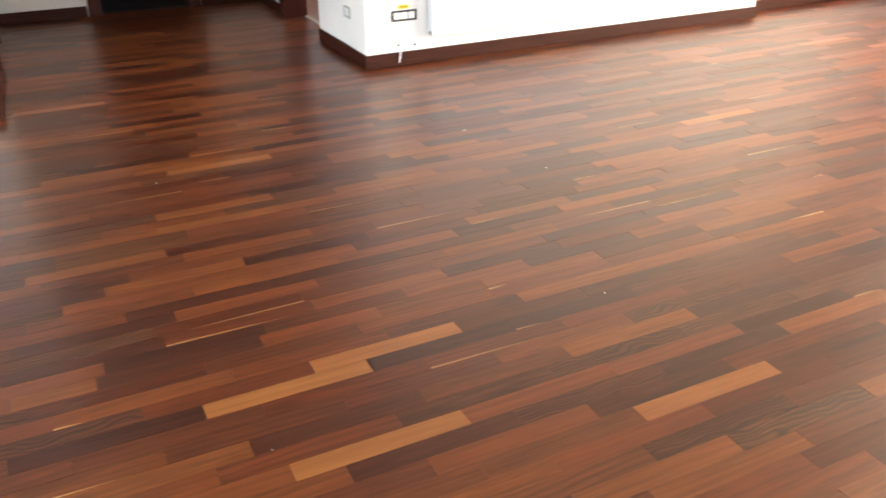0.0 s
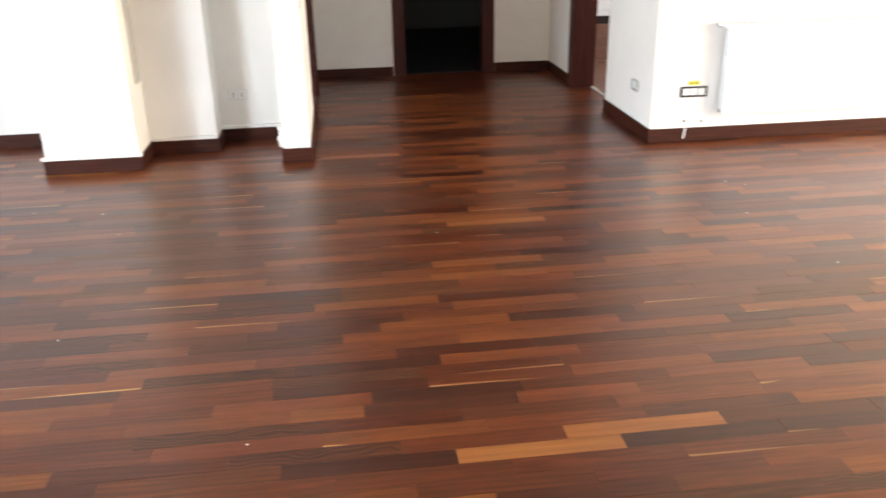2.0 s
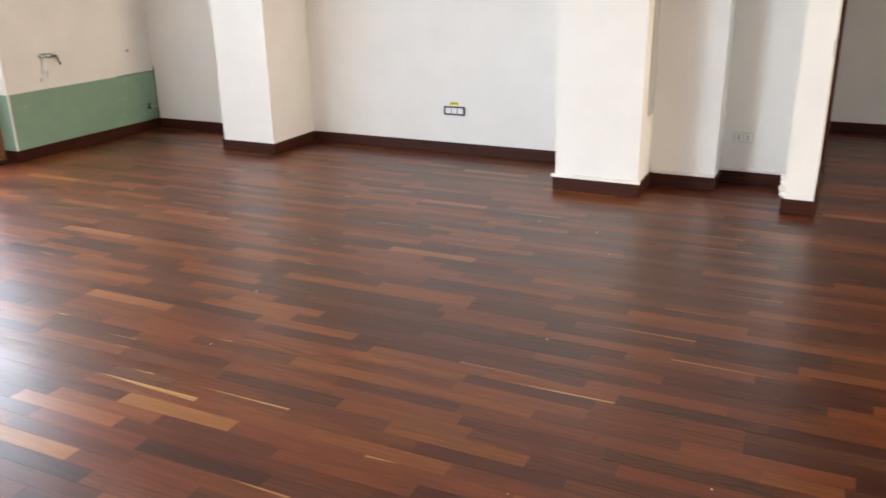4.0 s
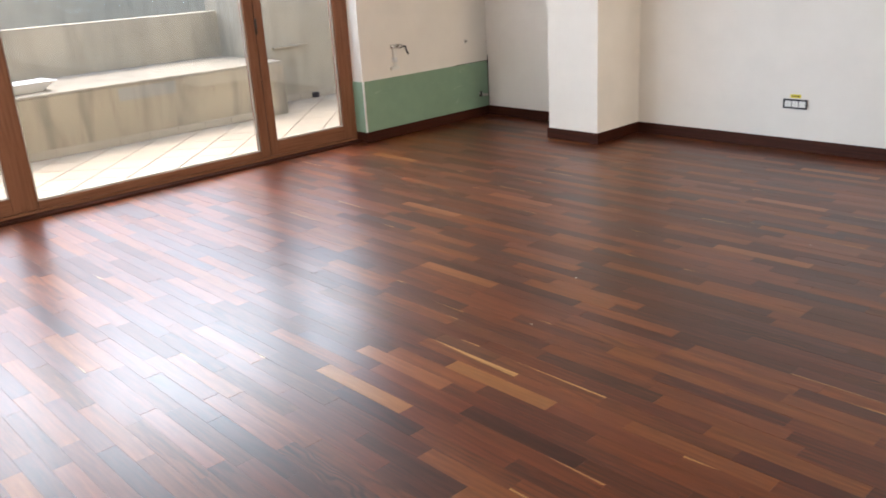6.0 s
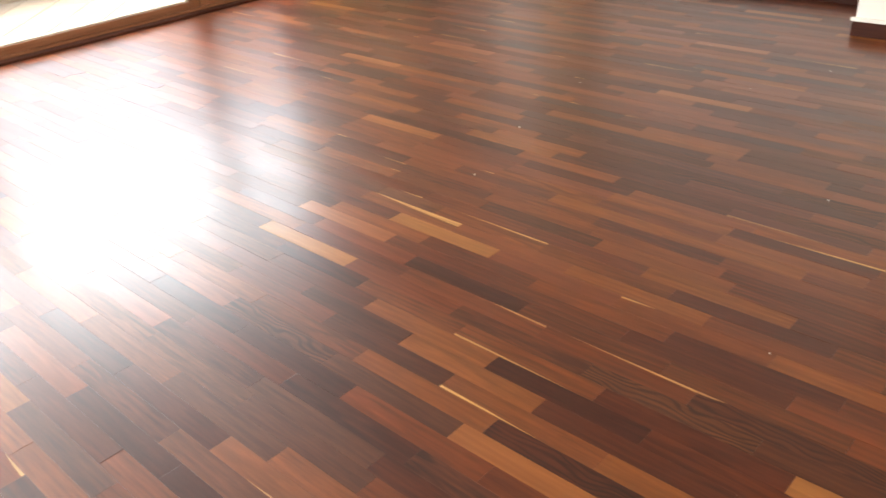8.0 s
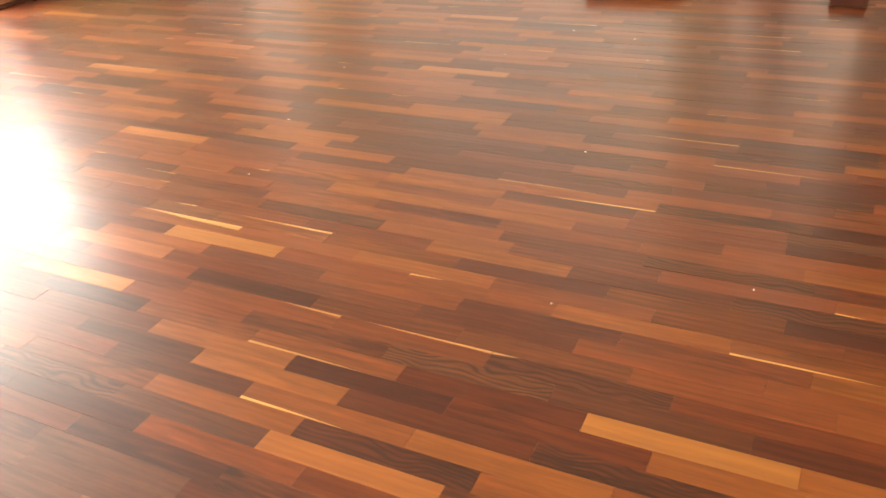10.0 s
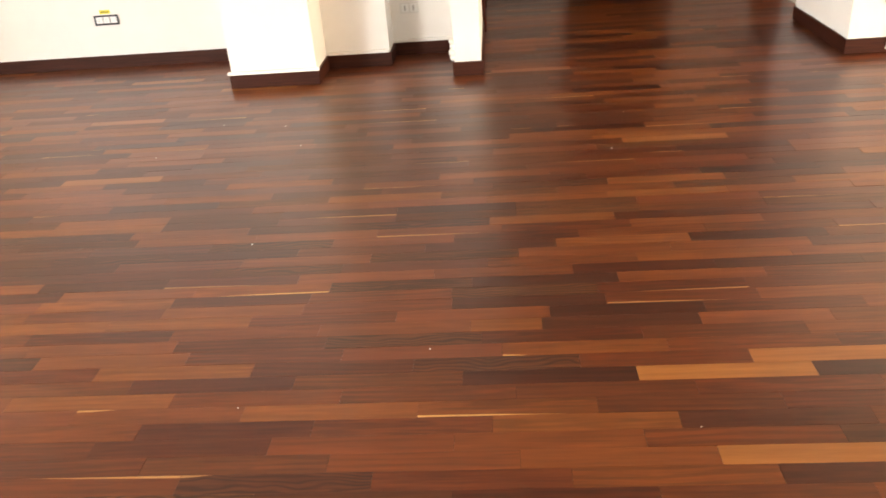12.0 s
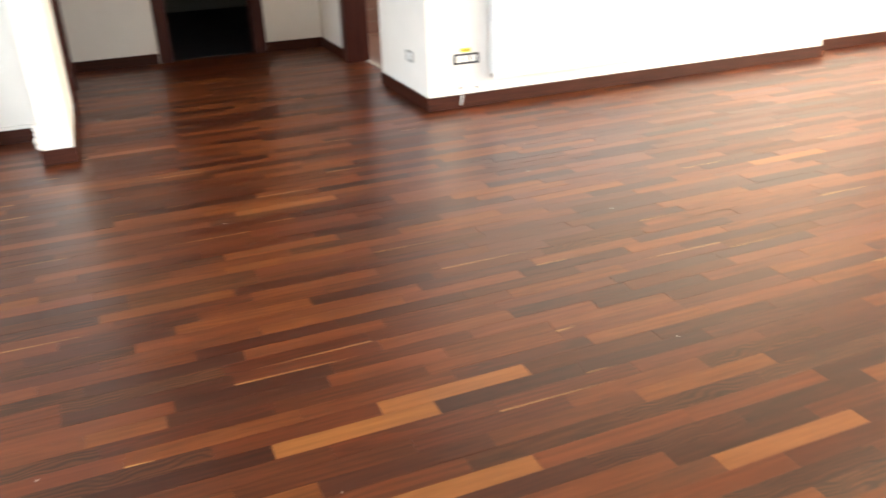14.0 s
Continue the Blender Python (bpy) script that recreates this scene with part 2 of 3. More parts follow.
rubber = paint("black_gasket", (0.015, 0.013, 0.012), 0.6, 0.05, 0.0)
# darkness of the unlit room, put into its wall and floor colours
shade_paint = paint("painted_room_shade", (0.20, 0.21, 0.21), 0.8, 0.05, 0.1)
floor_shade = paint("unlit_floor_shade", (0.018, 0.020, 0.026), 0.6, 0.06, 0.05)
terracotta = paint("brown_ceramic", (0.17, 0.085, 0.058), 0.3, 0.08, 0.03, 6.0)
marble = paint("pale_marble", (0.62, 0.56, 0.47), 0.25, 0.06, 0.02, 9.0)


def metal(name, color, rough):
    n = Nodes(name)
    f = n.noise(n.world_coords(), 60, 3)
    return n.out(color, n.span(f, rough - 0.05, rough + 0.1), 1.0)


chrome = metal("dull_chrome", (0.62, 0.62, 0.60), 0.25)
steel_dark = metal("blackened_steel", (0.07, 0.065, 0.06), 0.4)


def concrete(name, base, stain):
    n = Nodes(name)
    v = n.world_coords()
    big = n.noise(v, 1.3, 5, 0.65)
    fine = n.noise(v, 40, 4)
    streak = n.noise(n.world_coords(3.0, 3.0, 0.5), 2.0, 3, 0.55, 0.3)
    col = n.mix(n.span(streak, 0, 1, 0.45, 0.68), base, stain)
    col = n.mix(n.span(big, 0.0, 0.55, 0.4, 0.75), col, tuple(c * 1.15 for c in base))
    col = n.mix(n.span(fine, 0, 0.25, 0.4, 0.8), col, tuple(c * 0.6 for c in base))
    n.bump(fine, 0.25, 0.003)
    return n.out(col, 0.85)


parapet_plaster = concrete("stained_plaster", (0.37, 0.312, 0.222), (0.215, 0.186, 0.140))
upper_plaster = concrete("weathered_cream_plaster", (0.40, 0.35, 0.26), (0.30, 0.265, 0.20))
coping = concrete("pale_coping", (0.31, 0.275, 0.21), (0.235, 0.21, 0.16))
patch_plaster = concrete("blue_grey_cement", (0.33, 0.31, 0.265), (0.22, 0.21, 0.18))
grout = paint("cement_grout", (0.20, 0.174, 0.135), 0.9, 0.05, 0.1)


def tile_paint(name, a, b):
    n = Nodes(name)
    r = n.node("ShaderNodeObjectInfo").outputs["Random"]
    f = n.noise(n.world_coords(), 8, 4)
    hue = n.node("ShaderNodeHueSaturation")
    n.link(n.ramp(f, [(0.3, a), (0.7, b)]), hue.inputs["Color"])
    n.link(n.span(r, 0.92, 1.06), hue.inputs["Value"])
    return n.out(hue.outputs["Color"], n.span(f, 0.35, 0.55))


terrace_tile_mat = tile_paint("cream_terrace_tile", (0.37, 0.318, 0.24), (0.42, 0.362, 0.275))


def glass_material():
    n = Nodes("clear_glass")
    t = n.t
    tr = t.nodes.new("ShaderNodeBsdfTransparent")
    tr.inputs["Color"].default_value = (0.93, 0.95, 0.94, 1)
    gl = t.nodes.new("ShaderNodeBsdfGlossy")
    gl.inputs["Roughness"].default_value = 0.02
    fr = t.nodes.new("ShaderNodeFresnel")
    fr.inputs["IOR"].default_value = 1.45
    mx = t.nodes.new("ShaderNodeMixShader")
    t.links.new(fr.outputs["Fac"], mx.inputs["Fac"])
    t.links.new(tr.outputs["BSDF"], mx.inputs[1])
    t.links.new(gl.outputs["BSDF"], mx.inputs[2])
    t.links.new(mx.outputs["Shader"], t.nodes["Material Output"].inputs["Surface"])
    return n.m


glass = glass_material()


# ---------- mesh helpers ----------
def finish(name, bm, material, parent=None, smooth=False):
    me = bpy.data.meshes.new(name)
    bmesh.ops.recalc_face_normals(bm, faces=bm.faces)
    bm.to_mesh(me)
    bm.free()
    if smooth:
        me.polygons.foreach_set("use_smooth", [True] * len(me.polygons))
    me.materials.append(material)
    ob = new(name, me)
    if parent is not None:
        ob.parent = parent
    return ob


def part(name, bm, material, parent, label="", smooth=False):
    ob = finish(name, bm, material, parent, smooth)
    if label:
        ob["label"] = label
    return ob


def add_box(bm, x0, x1, y0, y1, z0, z1, bevel=0.0):
    r = bmesh.ops.create_cube(bm, size=1)
    vs = r["verts"]
    for v in vs:
        v.co = Vector(((x0 + x1) / 2 + v.co.x * (x1 - x0), (y0 + y1) / 2 + v.co.y * (y1 - y0), (z0 + z1) / 2 + v.co.z * (z1 - z0)))
    if bevel:
        es = list({e for v in vs for e in v.link_edges})
        bmesh.ops.bevel(bm, geom=es, offset=bevel, segments=2, affect="EDGES", profile=0.6)
    return bm


def box(x0, x1, y0, y1, z0, z1, bevel=0.0):
    return add_box(bmesh.new(), x0, x1, y0, y1, z0, z1, bevel)


def add_rod(bm, a, b, r, seg=16, r2=None):
    a, b = Vector(a), Vector(b)
    d = b - a
    m = Matrix.Translation((a + b) / 2) @ d.to_track_quat("Z", "Y").to_matrix().to_4x4()
    bmesh.ops.create_cone(bm, cap_ends=True, segments=seg, radius1=r, radius2=r if r2 is None else r2, depth=d.length, matrix=m)
    return bm


def rod(a, b, r, seg=16, r2=None):
    return add_rod(bmesh.new(), a, b, r, seg, r2)


def tube(points, r, seg=10):
    """A bent round bar along points."""
    bm = bmesh.new()
    for a, b in zip(points, points[1:]):
        add_rod(bm, a, b, r, seg)
    for p in points[1:-1]:
        bmesh.ops.create_uvsphere(bm, u_segments=seg, v_segments=6, radius=r, matrix=Matrix.Translation(p))
    return bm


def setting(name, bm, material, label, category):
    return tagged(finish(name, bm, material), label, category, kind="structure")


def holder(name, at, label, category, group="", kind=""):
    ob = new(name)
    ob.location = at
    ob.empty_display_size = 0.05
    return tagged(ob, label, category, group, kind)


def under(parent, ob):
    """Parents ob to parent and keeps it where it was built."""
    ob.parent = parent
    ob.matrix_parent_inverse = Matrix.Translation(-parent.location)
    return ob


# ---------- plan, in metres ----------
H = 2.80          # ceiling
YC = 4.435        # front faces of columns, wing wall and radiator wall
YN = 5.17         # back wall of the kitchen corner and the long wall
XG = -5.895       # kitchen wall with the green board
XW = -6.03        # inner face of the window frame
X_RIGHT = 7.6
Y_BACK = -3.3
BASE = 0.090

WALL = "white painted plaster wall with a dark wooden baseboard"
wall_parts = [
    ("wall_north_kitchen", -6.2, -4.64, YN, YN + 0.25),
    ("wall_column_west", -4.64, -4.14, 4.59, YN + 0.25),
    ("wall_north_long", -4.14, -1.72, YN, YN + 0.25),
    ("wall_column_middle", -1.72, -1.165, YC, YN + 0.25),
    ("wall_step", -1.165, -0.735, 4.79, YN + 0.25),
    ("wall_recess", -0.735, -0.285, 5.04, YN + 0.25),
    ("wall_wing", -0.285, -0.118, YC, 7.17),
    ("wall_hall_right_near", 2.105, 2.30, YC + 0.20, 5.40),
    ("wall_hall_right_far", 2.105, 2.30, 6.40, 7.17),
    ("wall_radiator", 2.105, 5.54, YC, YC + 0.20),
    ("wall_east_set_back", 5.54, X_RIGHT + 0.2, 4.62, 4.86),
]
for name, x0, x1, y0, y1 in wall_parts:
    setting(name, box(x0, x1, y0, y1, -0.02, H), plaster, WALL, "wall")
# hall end wall with its doorway
D0, D1, DH = 0.70, 1.475, 2.05
hall = bmesh.new()
add_box(hall, -0.285, D0, 7.17, 7.32, -0.02, H)
add_box(hall, D1, 2.30, 7.17, 7.32, -0.02, H)
add_box(hall, D0, D1, 7.17, 7.32, DH, H)
setting("wall_hall_end", hall, plaster, "white painted hall wall with an open doorway", "wall")
setting("wall_over_hall_door", box(2.105, 2.30, 5.40, 6.40, 2.06, H), plaster, "white plaster over a hall doorway", "wall")
# window wall
ww = bmesh.new()
add_box(ww, -6.22, XG, 3.605, YN + 0.25, -0.05, H)
add_box(ww, -6.22, XG, Y_BACK - 0.2, -2.9, -0.05, H)
add_box(ww, -6.22, XG, -0.40, -0.08, -0.05, H)
add_box(ww, -6.22, XG, -2.9, -0.40, 2.30, H)
add_box(ww, -6.22, XG, -0.08, 3.605, 2.30, H)
setting("wall_west", ww, plaster, "white plaster wall round the wide terrace window", "wall")
# unseen sides: right and behind, each with a window opening
we = bmesh.new()
add_box(we, X_RIGHT, X_RIGHT + 0.2, Y_BACK - 0.2, -0.4, -0.05, H)
add_box(we, X_RIGHT, X_RIGHT + 0.2, 2.8, 4.62, -0.05, H)
add_box(we, X_RIGHT, X_RIGHT + 0.2, -0.4, 2.8, 2.4, H)
add_box(we, X_RIGHT, X_RIGHT + 0.2, -0.4, 2.8, -0.05, 0.1)
setting("wall_east", we, plaster, "white plaster wall with a wide window", "wall")
wb = bmesh.new()
add_box(wb, -5.895, 3.4, Y_BACK - 0.2, Y_BACK, -0.05, H)
add_box(wb, 6.6, X_RIGHT, Y_BACK - 0.2, Y_BACK, -0.05, H)
add_box(wb, 3.4, 6.6, Y_BACK - 0.2, Y_BACK, 2.4, H)
add_box(wb, 3.4, 6.6, Y_BACK - 0.2, Y_BACK, -0.05, 0.2)
setting("wall_south", wb, plaster, "white plaster wall with a wide window", "wall")
setting("ceiling", box(-6.2, X_RIGHT + 0.2, Y_BACK - 0.2, 7.4, H, H + 0.15), ceiling_paint, "plain beige painted ceiling", "ceiling")

# room beyond the hall doorway, unlit; its darkness is put into the wall colour
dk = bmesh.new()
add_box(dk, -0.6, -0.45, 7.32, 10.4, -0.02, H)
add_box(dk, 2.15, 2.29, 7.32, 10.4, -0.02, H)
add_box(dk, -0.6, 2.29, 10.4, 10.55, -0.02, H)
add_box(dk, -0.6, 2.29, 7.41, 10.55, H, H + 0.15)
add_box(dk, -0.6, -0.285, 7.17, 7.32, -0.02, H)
setting("wall_dark_room", dk, shade_paint, "unlit room behind the hall doorway, darkness put into its paint", "wall")
# room beyond the side doorway, with an added, unseen window opening
sr = bmesh.new()
add_box(sr, 2.30, 5.0, 4.86, 4.95, -0.02, H)
add_box(sr, 2.30, 5.0, 8.4, 8.5, -0.02, H)
add_box(sr, 4.9, 5.0, 4.95, 5.6, -0.02, H)
add_box(sr, 4.9, 5.0, 7.0, 8.4, -0.02, H)
add_box(sr, 4.9, 5.0, 5.6, 7.0, -0.02, 1.0)
add_box(sr, 4.9, 5.0, 5.6, 7.0, 2.2, H)
add_box(sr, 2.30, 5.0, 4.86, 8.5, H, H + 0.15)
add_box(sr, 2.30, 2.4, 7.32, 8.4, -0.02, H)
setting("wall_side_room", sr, plaster, "white plaster walls of the side room", "wall")

# baseboards: one length of board per wall face
boards_x = [(-5.895, -4.64, YN), (-4.64, -4.14, 4.59), (-4.14, -1.72, YN), (-1.72, -1.165, YC), (-1.165, -0.735, 4.79), (-0.735, -0.285, 5.04),
            (-0.285, -0.118, YC), (-0.118, 0.60, 7.17), (1.57, 2.105, 7.17), (2.105, 5.54, YC), (5.54, X_RIGHT, 4.62)]
T = 0.013
for x0, x1, y in boards_x:
    setting("baseboard", box(x0 - (T if y in (YC, 4.59) else 0), x1 + (T if y in (YC, 4.59, 4.79) else 0), y - T, y, 0.001, BASE, 0.002), base_x,
            "dark reddish-brown wooden baseboard along a white wall", "baseboard")
boards_y = [(-4.64 - T, 4.59, YN - T), (-4.14, 4.59, YN - T), (-1.72 - T, YC, YN - T), (-1.165, YC, 4.79 - T), (-0.735, 4.79, 5.04 - T), (-0.285 - T, YC, 5.04 - T),
            (2.105 - T, YC, 5.40), (2.105 - T, 6.40, 7.17 - T), (XG, 3.605, YN - T), (-0.118, YC, 5.55)]
for x, y0, y1 in boards_y:
    setting("baseboard", box(x, x + T, y0, y1, 0.001, BASE - 0.0005, 0.002), base_y, "dark reddish-brown wooden baseboard along a white wall", "baseboard")

# plaster lip over the baseboards of the middle column, step and recess
lips = [(-1.742, -1.145, YC - 0.022, YC), (-1.145, -0.735, 4.768, 4.79), (-0.735, -0.285, 5.018, 5.04)]
for x0, x1, y0, y1 in lips:
    setting("plaster_lip", box(x0, x1, y0, y1, BASE + 0.001, BASE + 0.022, 0.003), plaster, "raised white plaster edge over the baseboard", "trim")


# ---------- doorways ----------
def doorway_x(name, x0, x1, y, h, w, label):
    """Casing round a doorway in a wall that faces -y."""
    d = holder(name, ((x0 + x1) / 2, y, 0), label, "door frame", kind="structure")
    under(d, part("jamb", box(x0 - w, x0 + 0.02, y - 0.02, y + 0.16, 0.0, h + w, 0.004), casing_z, None))
    under(d, part("jamb", box(x1 - 0.02, x1 + w, y - 0.02, y + 0.16, 0.0, h + w, 0.004), casing_z, None))
    under(d, part("head", box(x0 + 0.02, x1 - 0.02, y - 0.02, y + 0.16, h, h + w, 0.004), casing_z, None))
    return d


def doorway_y(name, x, y0, y1, h, w, label, side=-1, near_casing=True):
    d = holder(name, (x, (y0 + y1) / 2, 0), label, "door frame", kind="structure")
    a, b = sorted((x + side * 0.025, x - side * 0.18))
    if near_casing:
        under(d, part("jamb", box(a, b, y0 - w, y0 + 0.02, 0.0, h + w, 0.004), casing_z, None))
    else:
        under(d, part("jamb", box(a + 0.06, b, y0 - w + 0.001, y0 - w + 0.021, 0.0, h + w, 0.004), casing_z, None))
    under(d, part("jamb", box(a, b, y1 - 0.02, y1 + w, 0.0, h + w, 0.004), casing_z, None))
    under(d, part("head", box(a, b, y0 + 0.02, y1 - 0.02, h, h + w, 0.004), casing_z, None))
    return d


doorway_x("door_1", D0, D1, 7.17, DH, 0.09, "dark reddish wooden frame of an open hall doorway")
doorway_y("door_2", 2.105, 5.50, 6.30, 2.05, 0.10, "dark reddish wooden frame of an open side doorway", near_casing=False)
doorway_y("door_3", -0.118, 5.65, 6.45, 2.05, 0.09, "dark wooden door frame at the hall side", side=1)
setting("threshold", box(2.255, 2.288, 5.43, 6.275, 0.001, 0.009, 0.002), marble, "pale marble threshold in the side doorway", "threshold")
# near-black sheet over the parquet stands in for the unlit room's darkness
setting("floor_dark_room", box(-0.45, 2.15, 7.25, 10.4, -0.02, 0.003), floor_shade, "floor of the unlit room, darkness put into its colour", "floor")
setting("floor_side_room", box(2.29, 5.0, 4.95, 8.4, -0.02, 0.004), terracotta, "reddish-brown tiled floor of the side room", "floor")


# ---------- terrace window ----------
def window_terrace():
    w = holder("window_1", (XW, 1.77, 0), "wide brown wooden terrace window with clear glass panes", "window", kind="structure")
    x0, x1 = XW - 0.07, XW

    def piece(name, y0, y1, z0, z1, mat, a=x0, b=x1, bev=0.004, label=""):
        return under(w, part(name, box(a, b, y0, y1, z0, z1, bev), mat, None, label))

    top = 2.28
    piece("outer_frame", -0.08, -0.03, 0.0, top + 0.02, frame_z, x0 - 0.02)
    piece("outer_frame", 3.575, 3.605, 0.0, top + 0.02, frame_z, x0 - 0.02)
    piece("outer_frame", -0.03, 3.575, top - 0.02, top + 0.02, frame_y, x0 - 0.02)
    piece("window_sill", -0.08, 3.605, 0.0005, 0.040, frame_y, x0 - 0.05, XW + 0.002)
    # left leaf
    for y0, y1 in ((-0.03, 0.09), (0.675, 0.825)):
        piece("stile", y0, y1, 0.042, top - 0.02, frame_z)
    for z0, z1 in ((0.042, 0.15), (top - 0.13, top - 0.02)):
        piece("rail", 0.09, 0.675, z0, z1, frame_y)
    # wide middle pane
    piece("stile", 0.8255, 0.845, 0.042, top - 0.02, frame_z, x0, x1 - 0.01)
    piece("stile", 2.615, 2.695, 0.042, top - 0.02, frame_z)
    piece("gasket", 2.695, 2.703, 0.042, top - 0.02, rubber, x0, x1 - 0.008, 0.0, "black rubber gasket strip")
    piece("rail", 0.845, 2.615, 0.042, 0.095, frame_y)
    piece("rail", 0.845, 2.615, top - 0.13, top - 0.02, frame_y)
    # right leaf
    piece("stile", 2.703, 2.775, 0.042, top - 0.02, frame_z)
    piece("stile", 3.465, 3.575, 0.042, top - 0.02, frame_z)
    piece("rail", 2.775, 3.465, 0.042, 0.155, frame_y)
    piece("rail", 2.775, 3.465, top - 0.13, top - 0.02, frame_y)
    for y0, y1, z0 in ((0.08, 0.685, 0.14), (0.84, 2.62, 0.088), (2.77, 3.47, 0.148)):
        p = under(w, part("pane", box(x0 + 0.03, x0 + 0.036, y0, y1, z0, top - 0.12), glass, None, "clear glass pane"))
        p.visible_shadow = False
        # pale glazing bead round the pane
        bead = bmesh.new()
        add_box(bead, x0 + 0.036, x0 + 0.048, y0 + 0.006, y0 + 0.016, z0, top - 0.12)
        add_box(bead, x0 + 0.036, x0 + 0.048, y1 - 0.016, y1 - 0.006, z0, top - 0.12)
        add_box(bead, x0 + 0.036, x0 + 0.048, y0 + 0.016, y1 - 0.016, z0 + 0.006, z0 + 0.016)
        under(w, part("glazing_bead", bead, plastic_grey, None, "pale grey glazing bead"))
    # handle on the left leaf
    under(w, part("handle_plate", box(XW + 0.001, XW + 0.012, 0.725, 0.755, 1.02, 1.20, 0.004), steel_dark, None, "dark metal handle plate"))
    grip = part("handle", tube([(XW + 0.012, 0.74, 1.17), (XW + 0.055, 0.74, 1.165), (XW + 0.060, 0.738, 1.12), (XW + 0.052, 0.735, 1.06), (XW + 0.040, 0.733, 1.045)], 0.009), steel_dark, None, "dark metal lever handle", True)
    under(w, grip)
    under(w, part("hinge", rod((XW + 0.006, 2.70, 1.02), (XW + 0.006, 2.70, 1.14), 0.010), steel_dark, None, "dark metal hinge", True))
    return w


window_terrace()
setting("threshold", box(XW + 0.003, -5.945, -0.08, 3.604, 0.001, 0.020, 0.003), base_y, "dark wooden threshold board along the window", "threshold")


def plain_window(name, axis, at, lo, hi, z0, z1, label):
    """Frame with panes in the unseen openings."""
    w = holder(name, (at, (lo + hi) / 2, z0) if axis == "x" else ((lo + hi) / 2, at, z0), label, "window", kind="structure")

    def bar(a, b, c, d, nm="window_frame"):
        bm = box(at, at + 0.06, a, b, c, d, 0.004) if axis == "x" else box(a, b, at, at + 0.06, c, d, 0.004)
        under(w, part(nm, bm, frame_z, None))

    bar(lo, hi, z0, z0 + 0.08)
    bar(lo, hi, z1 - 0.08, z1)
    n = 4
    for i in range(n + 1):
        c = lo + (hi - lo) * i / n
        c = min(max(c, lo + 0.05), hi - 0.05)
        bar(c - 0.05, c + 0.05, z0 + 0.08, z1 - 0.08)
    return w


# unseen side-room window, added to hold the lamp there
plain_window("added_window_5", "x", 4.92, 5.6, 7.0, 1.0, 2.2, "unseen brown wooden window with clear glass")
plain_window("window_2", "x", X_RIGHT + 0.02, -0.4, 2.8, 0.1, 2.4, "unseen brown wooden window with clear glass")
# unseen windows, placed where their lamps light the walls and floor
plain_window("window_4", "x", XW - 0.06, -2.9, -0.40, 0.0, 2.30, "unseen brown wooden window with clear glass")
plain_window("window_3", "y", Y_BACK - 0.09, 3.4, 6.6, 0.2, 2.4, "unseen brown wooden window with clear glass")


# ---------- terrace ----------
ZT = -0.03
setting("ground", box(-60, -6.22, -60, 60, -4.2, -4.0), grout, "pale paved ground far below the terrace", "ground")
setting("terrace_floor", box(-8.9, -6.10, -4.0, 7.0, -0.25, ZT - 0.006), grout, "cement bed under the terrace tiles", "floor")
setting("terrace_parapet", box(-9.45, -8.10, -4.0, 4.23, -0.25, 0.52), parapet_plaster, "water-stained plaster planter wall along the terrace", "parapet")
setting("parapet_coping", box(-9.45, -8.098, -4.0, 4.23, 0.5205, 0.552, 0.012), coping, "pale coping slab on the planter wall", "coping")
uw = bmesh.new()
add_box(uw, -9.70, -9.45, -4.0, 4.25, -0.25, 1.07)
setting("terrace_wall_low", uw, upper_plaster, "weathered plaster wall behind the planter", "wall")
setting("terrace_wall_high", box(-15.3, -15.0, -14.0, 16.0, -4.0, 2.3), upper_plaster, "cream plaster wall of the building across", "wall")
setting("terrace_wall_side", box(-9.70, -8.80, 4.25, 7.0, -0.25, 1.7), upper_plaster, "cream plaster wall beside the planter", "wall")
setting("terrace_wall_end", box(-9.95, -6.22, 6.6, 6.9, -0.25, 2.6), upper_plaster, "cream plaster wall closing the terrace", "wall")
setting("wall_ledge", box(-8.80, -8.74, 4.55, 5.04, 0.61, 0.635, 0.006), parapet_plaster, "short stained ledge on the terrace wall", "ledge")

# white plastic tray on the coping
tray = holder("tray", (-8.42, 1.60, 0.552), "white plastic tray lying on the planter coping", "tray")
tray.rotation_euler = (0, 0, radians(6))
tb = bmesh.new()
lo_r = [(-0.17, -0.265), (0.17, -0.265), (0.17, 0.265), (-0.17, 0.265)]
rings = [[(x * s, y * s, z) for x, y in lo_r] for s, z in ((0.56, 0.0), (0.90, 0.078), (1.02, 0.092), (0.97, 0.090), (0.86, 0.076), (0.54, 0.006))]
vr = [[tb.verts.new(p) for p in r] for r in rings]
tb.faces.new(vr[0][::-1])
for r0, r1 in zip(vr, vr[1:]):
    for i in range(4):
        tb.faces.new((r0[i], r0[(i + 1) % 4], r1[(i + 1) % 4], r1[i]))
tb.faces.new(vr[-1])
part("dish", tb, plastic_white, tray)
part("rim", box(-0.172, 0.172, -0.276, -0.266, 0.086, 0.095, 0.002), plastic_white, tray)
part("rim", box(-0.172, 0.172, 0.266, 0.276, 0.086, 0.095, 0.002), plastic_white, tray)

setting("plaster_patch", box(-8.1005, -8.096, 2.36, 2.95, 0.385, 0.505, 0.002), patch_plaster, "blue-grey cement repair on the planter wall", "patch")

# small dark outlet at the foot of the terrace wall
drain = holder("wall_drain", (-8.79, 5.08, -0.03), "small dark outlet box on the terrace skirting", "drain")
part("body", box(0, 0.045, -0.04, 0.04, 0.0, 0.062, 0.006), plastic_black, drain)
part("spout", rod((0.045, 0, 0.03), (0.062, 0, 0.022), 0.014), plastic_black, drain, "short spout", True)

